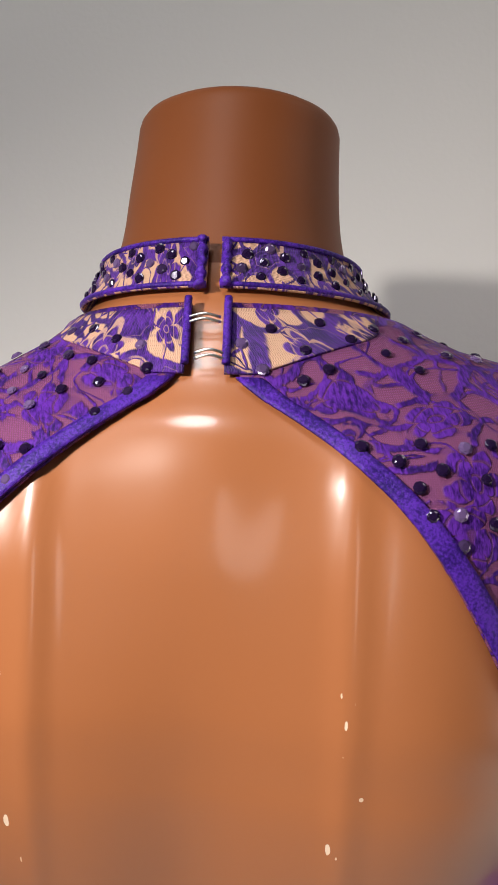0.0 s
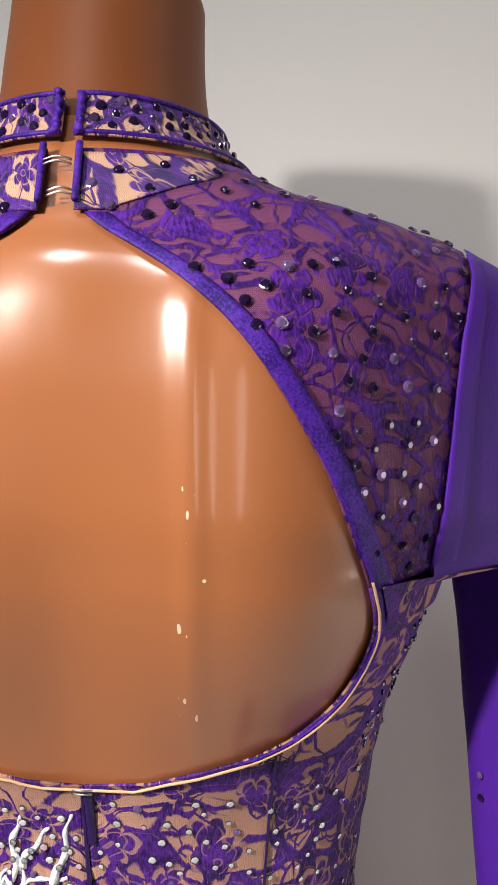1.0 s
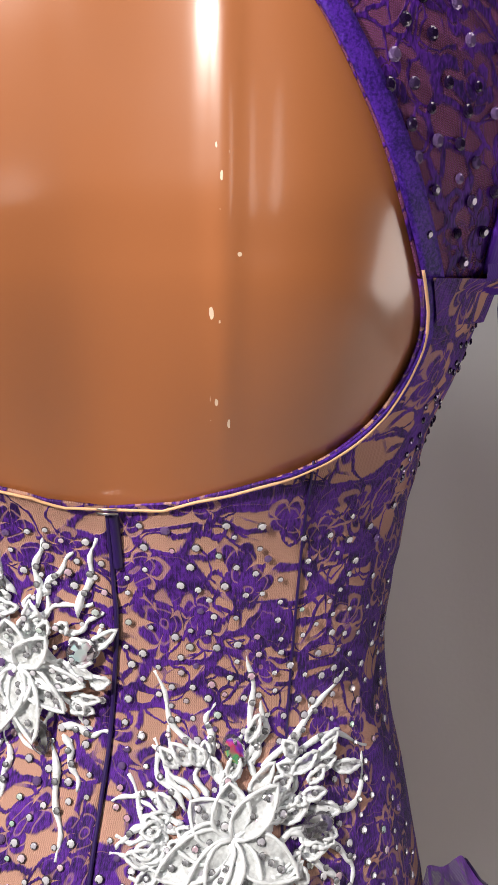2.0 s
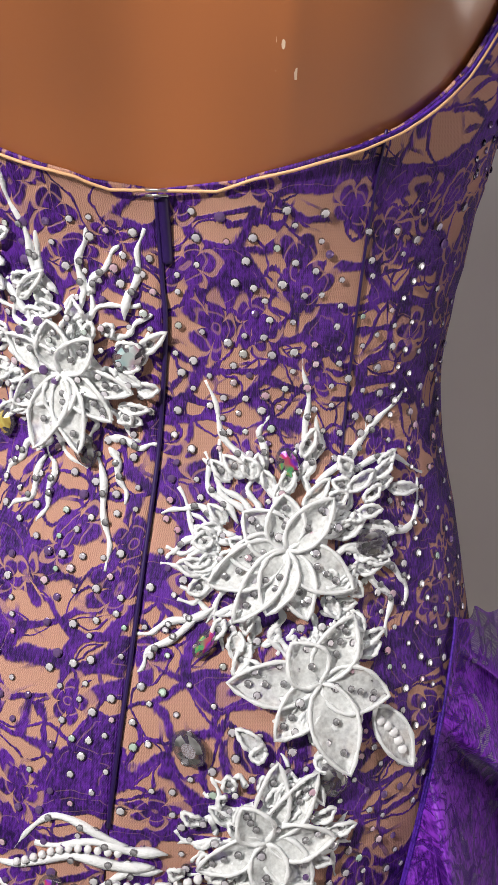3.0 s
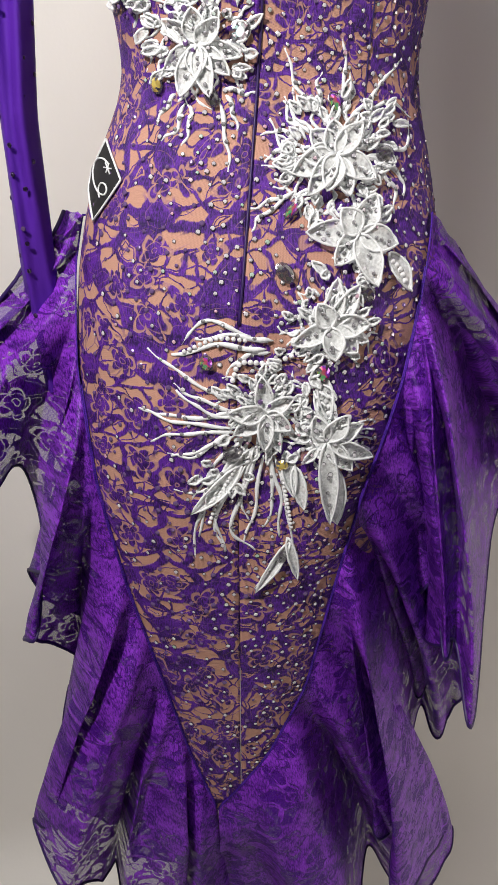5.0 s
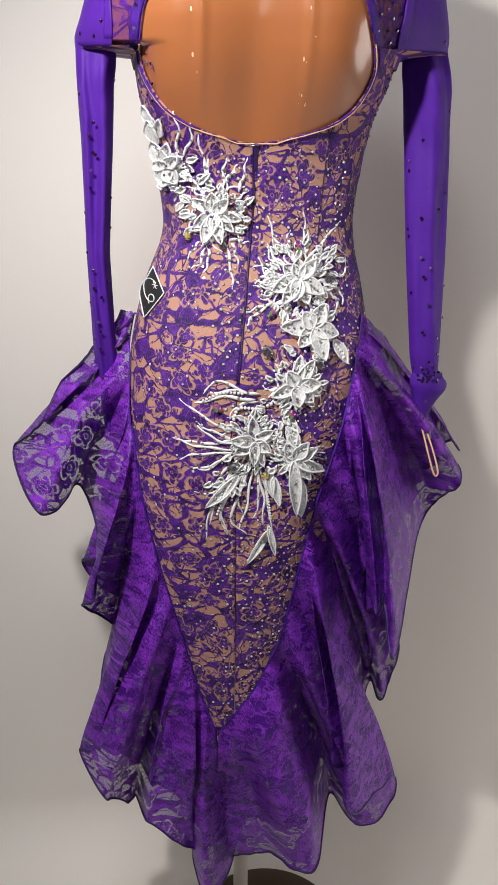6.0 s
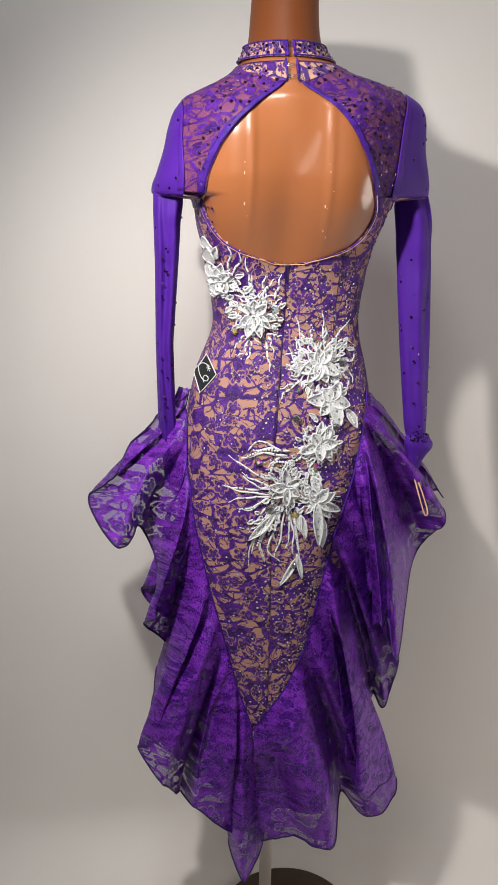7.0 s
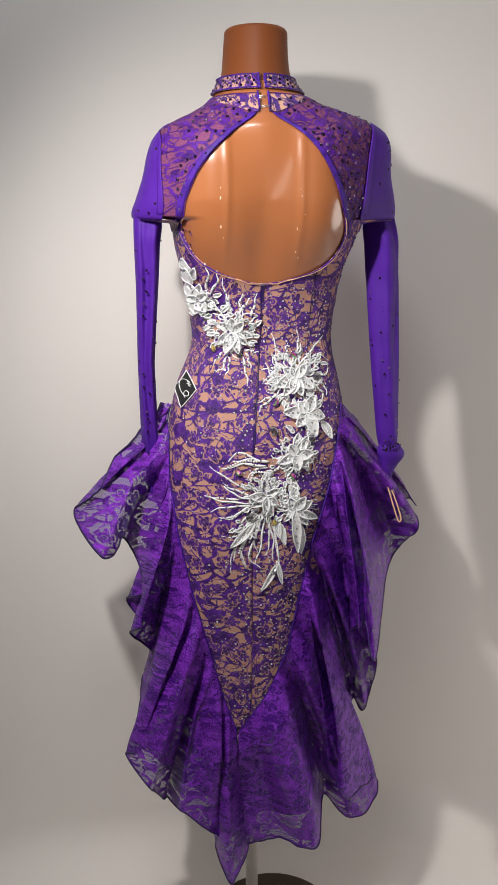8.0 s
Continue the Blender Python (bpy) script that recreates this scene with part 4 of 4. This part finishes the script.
for t in triples([(0.085, 1.192), (0.112, 1.189), (0.115, 1.209), (0.090, 1.178), (0.106, 1.168), (0.108, 1.152), (0.086, 1.175), (0.099, 1.160), (0.098, 1.142), (0.020, 1.163), (-0.002, 1.156), (-0.016, 1.151),
                  (0.012, 1.158), (-0.008, 1.146), (-0.016, 1.136), (0.072, 1.218), (0.084, 1.228), (0.088, 1.240), (0.055, 1.215), (0.066, 1.230), (0.064, 1.248)]):
    tendril(fb, *t)
fc = flower(C, [(0.020, 1.133), (0.098, 1.119), (0.078, 1.088), (0.043, 1.107), (0.080, 1.160), (0.050, 1.150)], 0.0095, 11, (0.022, 14, 0.011))
fd = flower(D, [(0.047, 1.104), (0.009, 1.053), (0.045, 1.038), (0.064, 1.043), (0.074, 1.066), (0.030, 1.086), (0.066, 1.098)], 0.0080, 13, (0.028, 28, 0.012))
fe = flower(E, [(-0.014, 1.034), (-0.040, 0.984), (-0.012, 0.965), (0.018, 1.014), (0.016, 0.984), (-0.044, 1.004), (0.006, 0.962)], 0.0075, 17, (0.032, 36, 0.013))
for t in triples([(-0.020, 1.062), (-0.055, 1.073), (-0.072, 1.054), (-0.005, 1.049), (-0.029, 1.044), (-0.040, 1.031), (-0.030, 1.003), (-0.072, 0.998), (-0.108, 1.001), (-0.028, 1.000), (-0.061, 1.013), (-0.080, 1.024),
                  (-0.034, 0.992), (-0.063, 0.967), (-0.087, 0.966), (-0.027, 0.980), (-0.053, 0.955), (-0.071, 0.922), (-0.024, 0.972), (-0.062, 0.915), (-0.071, 0.860), (-0.015, 0.968), (-0.038, 0.898), (-0.017, 0.872)]):
    tendril(fe, *t)
for t in triples([(-0.008, 0.970), (-0.002, 0.922), (-0.010, 0.893), (-0.001, 0.962), (0.010, 0.913), (0.016, 0.845), (0.008, 0.873), (-0.005, 0.851), (-0.020, 0.829), (-0.024, 0.970), (-0.051, 0.910), (-0.044, 0.873),
                  (-0.030, 1.010), (-0.070, 1.030), (-0.098, 1.050), (-0.018, 0.966), (-0.030, 0.930), (-0.024, 0.902), (-0.032, 0.985), (-0.075, 0.985), (-0.100, 0.975), (-0.030, 0.975), (-0.058, 0.935), (-0.084, 0.935)]):
    tendril(fe, *t, 0.0020)
LEAF = (0.040, 0.975)
ff = flower(LEAF, [(0.070, 0.990), (0.080, 0.956), (0.043, 0.892), (0.062, 0.945), (0.030, 1.000), (0.056, 1.000)], 0.0072, 19, (0.024, 16, 0.013), "white corded leaf spray with beads")
for p, q, w in (((0.009, 0.965), (0.015, 0.925), 0.006), ((0.012, 0.880), (-0.018, 0.832), 0.005), ((0.010, 0.885), (0.018, 0.842), 0.004), ((0.036, 1.030), (0.042, 0.992), 0.006), ((0.092, 1.115), (0.108, 1.085), 0.007), ((-0.030, 0.955), (-0.070, 0.915), 0.007)):
    petal(fe, p, q, w, 0.004, 0.003, "leaf")


tendril(fe, (-0.008, 1.050), (-0.045, 1.055), (-0.080, 1.046), 0.0026, 0.0014, 0.005)
tendril(fe, (-0.002, 1.056), (-0.030, 1.062), (-0.062, 1.060), 0.0024, 0.0012, 0.005)
petal(ff, (0.033, 1.017), (0.046, 0.987), 0.0075, 0.0045, 0.003, "leaf")
petal(ff, (0.016, 0.952), (0.023, 0.914), 0.0058, 0.0050, 0.003, "leaf")
petal(ff, (0.042, 0.957), (0.050, 0.896), 0.0105, 0.0050, 0.003, "leaf")
for w in range(7):
    a = radians(14 - 11 * w)
    tendril(ff, (0.034, 0.976), (0.034 + 0.024 * math.cos(a), 0.976 + 0.022 * math.sin(a) + 0.003), (0.034 + 0.047 * math.cos(a), 0.976 + 0.047 * math.sin(a)), 0.0019, 0.0008, 0.005)
for t in triples([(-0.018, 0.960), (-0.048, 0.944), (-0.066, 0.890), (-0.023, 0.958), (-0.050, 0.915), (-0.044, 0.874), (-0.012, 0.962), (-0.018, 0.915), (-0.028, 0.880), (-0.034, 0.990), (-0.076, 0.994), (-0.104, 1.000),
                  (-0.030, 0.996), (-0.058, 1.004), (-0.078, 1.020), (-0.034, 0.984), (-0.060, 0.972), (-0.084, 0.964), (-0.004, 0.960), (0.004, 0.920), (0.002, 0.885), (-0.028, 0.968), (-0.056, 0.938), (-0.066, 0.915)]):
    tendril(fe, *t, 0.0019, 0.0010, 0.005)


rnd = random.Random(77)
for who, c, radius, count, size in ((fd, (0.056, 1.098), 0.017, 16, 0.012), (fd, (0.022, 1.036), 0.020, 18, 0.012), (ff, (0.018, 0.978), 0.018, 14, 0.012), (fa, (-0.074, 1.292), 0.016, 14, 0.012), (fb, (0.066, 1.160), 0.014, 12, 0.011), (fe, (-0.040, 0.950), 0.020, 12, 0.012), (fb, (0.086, 1.204), 0.016, 10, 0.012)):
    leafy(who, rnd, c, radius, count, size)


def pearls(parent, pts, r, step):
    line = smooth_path([(x, z, 0) for x, z in pts], 24)
    run = 0.0
    mesh = None
    for a, b in zip(line, line[1:]):
        run += (b - a).length
        if run > step:
            run = 0.0
            if mesh is None:
                bm = bmesh.new()
                bmesh.ops.create_icosphere(bm, subdivisions=2, radius=r)
                ob = part("pearl", bm, M_PEARL, parent)
                mesh = ob.data
            else:
                ob = new("pearl", mesh)
                ob.parent = parent
            ob.location = lift(b.x, b.y, 0.005)


pearls(fe, [(0.027, 1.051), (-0.002, 1.040), (-0.028, 1.041), (-0.035, 1.028)], 0.0023, 0.0043)
pearls(fe, [(-0.020, 1.058), (-0.046, 1.060), (-0.070, 1.050)], 0.0019, 0.0036)
pearls(fe, [(0.036, 1.018), (0.040, 1.005), (0.043, 0.994)], 0.0028, 0.0048)
pearls(fc, [(0.090, 1.112), (0.100, 1.102), (0.106, 1.090)], 0.0026, 0.0046)
pearls(ff, [(0.040, 0.950), (0.037, 0.930), (0.041, 0.912)], 0.0016, 0.003)
pearls(ff, [(0.046, 0.950), (0.048, 0.930), (0.044, 0.912)], 0.0016, 0.003)
pearls(fe, [(0.003, 0.955), (0.009, 0.925), (0.013, 0.895)], 0.0016, 0.003)
pearls(fe, [(-0.034, 0.955), (-0.048, 0.93), (-0.056, 0.905)], 0.0018, 0.0034)


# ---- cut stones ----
def cut_mesh(name, sides, mat, table=0.52, crown=0.62, rim=None, darkened=()):
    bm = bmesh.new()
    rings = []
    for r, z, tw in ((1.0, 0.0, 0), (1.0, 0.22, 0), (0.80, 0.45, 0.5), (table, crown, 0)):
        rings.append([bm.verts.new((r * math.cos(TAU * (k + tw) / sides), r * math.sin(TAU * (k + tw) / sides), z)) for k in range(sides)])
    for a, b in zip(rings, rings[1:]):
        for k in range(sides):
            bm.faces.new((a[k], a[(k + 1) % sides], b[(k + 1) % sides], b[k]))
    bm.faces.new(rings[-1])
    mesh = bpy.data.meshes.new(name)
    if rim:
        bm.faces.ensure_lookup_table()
        # dark against pale facets: sparkle of inner reflections put into the colour
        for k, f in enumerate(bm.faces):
            f.material_index = int(k < 2 * sides or (k < 3 * sides and k % sides in darkened))
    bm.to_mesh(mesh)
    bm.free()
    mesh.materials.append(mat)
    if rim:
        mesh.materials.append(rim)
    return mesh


JET, CLEAR = cut_mesh("jet", 8, M_JET), cut_mesh("clear", 8, M_CLEAR, 0.46, 0.62, M_DARK_FACET, (4,))


def stone(mesh, parent, p, nrm, r, spin, name="rhinestone"):
    ob = new(name, mesh)
    ob.parent = parent
    ob.matrix_world = facing(p, nrm, spin) @ Matrix.Diagonal((r, r, r, 1))
    return ob


STUD = cut_mesh("stud", 7, gem_material("grey crystal", [(0.14, 0.14, 0.15), (0.40, 0.40, 0.42), (0.85, 0.85, 0.88)]), 0.46, 0.62, M_DARK_FACET, (3,))
for parent, x, z, high in studs:
    p, nrm = on_back(x, z)
    stone(STUD, parent, p + nrm * high, nrm, 0.0018, (x * 9000) % 60)


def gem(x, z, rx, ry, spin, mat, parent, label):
    mesh = cut_mesh("gem", 12, mat, 0.42, 0.9, M_DARK_FACET, (1, 4, 6, 9))
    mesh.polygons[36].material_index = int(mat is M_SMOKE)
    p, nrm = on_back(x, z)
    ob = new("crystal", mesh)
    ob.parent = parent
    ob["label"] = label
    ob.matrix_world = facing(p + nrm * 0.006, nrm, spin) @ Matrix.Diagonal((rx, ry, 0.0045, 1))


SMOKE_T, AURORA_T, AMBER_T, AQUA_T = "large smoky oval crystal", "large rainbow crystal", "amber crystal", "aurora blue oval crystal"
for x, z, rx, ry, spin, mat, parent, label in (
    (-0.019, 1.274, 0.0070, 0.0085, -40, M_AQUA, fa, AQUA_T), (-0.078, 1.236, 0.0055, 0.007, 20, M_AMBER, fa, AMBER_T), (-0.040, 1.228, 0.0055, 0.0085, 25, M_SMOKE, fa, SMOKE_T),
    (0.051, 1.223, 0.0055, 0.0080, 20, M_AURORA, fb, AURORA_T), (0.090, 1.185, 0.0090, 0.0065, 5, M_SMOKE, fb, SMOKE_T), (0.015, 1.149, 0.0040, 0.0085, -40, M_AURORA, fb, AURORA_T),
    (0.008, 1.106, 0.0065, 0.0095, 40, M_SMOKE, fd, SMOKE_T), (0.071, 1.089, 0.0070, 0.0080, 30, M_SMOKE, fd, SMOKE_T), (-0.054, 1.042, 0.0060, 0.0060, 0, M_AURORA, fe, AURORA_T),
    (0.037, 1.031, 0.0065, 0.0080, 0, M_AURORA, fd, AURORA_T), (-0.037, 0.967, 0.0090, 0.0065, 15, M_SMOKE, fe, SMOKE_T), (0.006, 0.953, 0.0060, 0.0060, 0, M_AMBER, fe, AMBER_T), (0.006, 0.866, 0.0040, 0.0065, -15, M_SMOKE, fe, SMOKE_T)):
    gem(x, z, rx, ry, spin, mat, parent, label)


def scatter(rnd, tries, gap, sample):
    """Places at least gap apart."""
    got, cells = [], {}
    for _ in range(tries):
        p = sample(rnd)
        if p is None:
            continue
        c = (int(p[0] // gap), int(p[1] // gap))
        if any((p[0] - q[0]) ** 2 + (p[1] - q[1]) ** 2 < gap * gap for i in (-1, 0, 1) for j in (-1, 0, 1) for q in cells.get((c[0] + i, c[1] + j), ())):
            continue
        cells.setdefault(c, []).append(p)
        got.append(p)
    return got


def near(p, q, r):
    return (p[0] - q[0]) ** 2 + (p[1] - q[1]) ** 2 < r * r


rnd = random.Random(21)


def yoke_place(r):
    z = r.uniform(1.451, 1.628)
    x = r.uniform(-0.155, 0.19)
    a, b, f, m, k, stump = form(z)
    kr, kl = ease(KEY_R, z) + 0.006, ease(KEY_L, z) - 0.006
    if kl < x < kr or not max(-a + 0.004, -along(SEAM_L, z)) < x - m < along(SEAM, z) - 0.004:
        return None
    if noise.noise(Vector((x * 26, z * 26, 4))) < -0.25:
        return None
    return (x, z)


for x, z in scatter(rnd, 5000, 0.0098, yoke_place):
    p, nrm = on_back(x, z, OFF)
    stone(JET, yoke, p + nrm * 0.0006, nrm, rnd.choice((0.0022, 0.0025, 0.0027)), rnd.uniform(0, 45))
for k in range(64):
    ang = math.pi + math.pi * (k + 0.5) / 64
    z = 1.6475 + 0.0135 * (((k * 7) % 5) / 4)
    p = Vector(ring(ang, z, 0.006))
    if -0.013 < p.x < 0.003:
        continue
    nrm = (p - Vector((0.0, -0.03, z))).normalized()
    stone(JET, collar, p, nrm, rnd.choice((0.0022, 0.0026)), rnd.uniform(0, 45))
for k in range(70):
    z = rnd.uniform(1.35, 1.435)
    sgn = rnd.choice((1, 1, -1))
    p = Vector(ring(-sgn * rnd.uniform(0.05, 0.55) + (0 if sgn > 0 else math.pi), z, OFF))
    nrm = (p - Vector((0.015, -0.01, z))).normalized()
    stone(JET, bodice, p, nrm, 0.0018, rnd.uniform(0, 45))
for ob_s, sgn, table in ((sleeve_r, 1, [(1.43, 0.186, 0.246), (1.34, 0.196, 0.253), (1.20, 0.204, 0.254), (1.05, 0.218, 0.253)]), (sleeve_l, -1, [(1.43, -0.207, -0.160), (1.345, -0.206, -0.168), (1.21, -0.207, -0.178), (1.04, -0.203, -0.172)])):
    for k in range(26):
        z = 1.415 - 0.36 * (k + rnd.random()) / 26
        x0, x1 = along(table, z, 1), along(table, z, 2)
        a = -rnd.uniform(0.15, math.pi - 0.15)
        p = Vector(((x0 + x1) / 2 + (x1 - x0) / 2 * math.cos(a), -0.025 - 0.11 * max(0.0, 1.36 - z) * (sgn > 0) + 0.026 * math.sin(a), z))
        stone(JET, ob_s, p, Vector((math.cos(a), math.sin(a), 0)), 0.0021, rnd.uniform(0, 45))
    for k in range(9):
        z = rnd.uniform(1.45, 1.58)
        ang = (-1 if sgn > 0 else 1) * rnd.uniform(0.15, 0.8) + (0 if sgn > 0 else math.pi)
        p = Vector(ring(ang, z, OFF + 0.0015))
        if abs(p.x - form(z)[3]) > along(SEAM if sgn > 0 else SEAM_L, z) + 0.006:
            stone(JET, ob_s, p, (p - Vector((form(z)[3] + sgn * 0.15, -0.02, z))).normalized(), 0.0023, 0)
for k in range(38):
    a = -rnd.uniform(0.0, math.pi)
    z = rnd.gauss(1.05, 0.012)
    stone(JET, sleeve_r, Vector((0.237 + 0.0195 * math.cos(a), -0.062 + 0.0175 * math.sin(a), z)), Vector((math.cos(a), math.sin(a), 0)), 0.0018, 0)


def skirt_place(r):
    z = r.uniform(0.575, 1.338)
    a, b, f, m, k, stump = form(z)
    lo, hi = (along(EDGE_L, z) + 0.004, along(EDGE_R, z) - 0.003) if z < 1.13 else (m - a + 0.004, m + a - 0.004)
    x = r.uniform(lo, hi)
    if abs(x - ease(ZIP, z)) < 0.004:
        return None
    want = 0.30 + 0.55 * bell(z, 1.22, 0.09) + 0.6 * bell(x, hi - 0.02, 0.04) * (z < 1.27) + 0.5 * bell(z, 0.93, 0.10) * (x > -0.07)
    if z > 1.29 and x > 0:
        want = 0.30
    if z < 0.8:
        want *= 0.35
    if x < -0.06 and z < 1.2:
        want = 0.25
    if any(near((x, z), q, d) for q, d in ((A, 0.018), (B, 0.02), (C, 0.018), (D, 0.018), (E, 0.016))):
        want *= 0.5
    return (x, z) if r.random() < want else None


spots = scatter(random.Random(5), 9000, 0.0068, skirt_place)
HEARTS = (A, B, C, D, E, SIDE, LEAF)
single = [p for p in spots if 1.09 < p[1] < 1.31 and p[0] > -0.09][:300]
taken = set(single)
verts, faces = [], []
base = [v.co.copy() for v in CLEAR.vertices]
polys = [tuple(f.vertices) for f in CLEAR.polygons]
sorts = [f.material_index for f in CLEAR.polygons]
dark_v, dark_f = [], []
for p in spots:
    q, nrm = on_back(p[0], p[1], OFF)
    up = 0.0065 if any(near(p, h, 0.03) for h in HEARTS) else 0.0005
    r = rnd.choice((0.0016, 0.0019, 0.0023))
    if p in taken:
        stone(CLEAR, bodice, q + nrm * up, nrm, r, rnd.uniform(0, 45))
        continue
    dark = (p[0] < -0.05 and rnd.random() < 0.7) or rnd.random() < 0.15
    vs, fs_ = (dark_v, dark_f) if dark else (verts, faces)
    m = facing(q + nrm * up, nrm, rnd.uniform(0, 45)) @ Matrix.Diagonal((r, r, r, 1))
    k = len(vs)
    vs.extend(tuple(m @ v) for v in base)
    fs_.extend(tuple(k + i for i in f) for f in polys)
for name, vs, fs_, mat, label in (("rhinestone_scatter", verts, faces, (M_CLEAR, M_DARK_FACET), "many small clear rhinestones"), ("rhinestone_scatter", dark_v, dark_f, M_JET, "many small dark violet rhinestones")):
    mesh = bpy.data.meshes.new(name)
    mesh.from_pydata(vs, [], fs_)
    if mat is not M_JET:
        mesh.polygons.foreach_set("material_index", sorts * (len(fs_) // len(sorts)))
    tagged(link_mesh(name, mesh, mat, bodice, label, False), kind="stuff")


# ---- the patch on the hip ----
def hip_patch():
    corners = [(-0.120, 1.194), (-0.110, 1.168), (-0.134, 1.135), (-0.1385, 1.161)]
    c = Vector((sum(p[0] for p in corners) / 4, sum(p[1] for p in corners) / 4))
    steps, rows = 10, []
    for i in range(steps + 1):
        line = []
        for j in range(steps + 1):
            u, v = i / steps, j / steps
            a = Vector(corners[0]).lerp(Vector(corners[1]), u)
            b = Vector(corners[3]).lerp(Vector(corners[2]), u)
            q = a.lerp(b, v)
            line.append(lift(q.x, q.y, 0.0048))
        rows.append(line)
    ob = link_mesh("hip_badge", sheet(rows), M_BLACK, dress, "small black diamond badge with a white curled emblem")
    rim = []
    for a, b in zip(corners, corners[1:] + corners[:1]):
        for k in range(8):
            q = Vector(a).lerp(Vector(b), k / 8)
            rim.append(lift(q.x, q.y, 0.0052))
    part("badge_rim", tube(rim + rim[:1], 0.0010, 5), M_WHITE, ob)
    curl = []
    for k in range(60):
        t = k / 59
        a = 0.6 + t * 9.4
        r = 0.0115 * (1 - t) + 0.0035
        curl.append(lift(c.x + 0.55 * r * math.cos(a), c.y + 0.006 - 0.016 * t + r * math.sin(a) * 0.8, 0.0054))
    part("emblem", tube(curl, 0.0008, 5), M_WHITE, ob)
    for k in range(3):
        a = math.pi * k / 3
        q = (c.x + 0.006, c.y + 0.010)
        part("emblem", tube([lift(q[0] + w * 0.0030 * math.cos(a), q[1] + w * 0.0042 * math.sin(a), 0.0054) for w in (-1, 0, 1)], 0.0006, 5), M_WHITE, ob)


hip_patch()
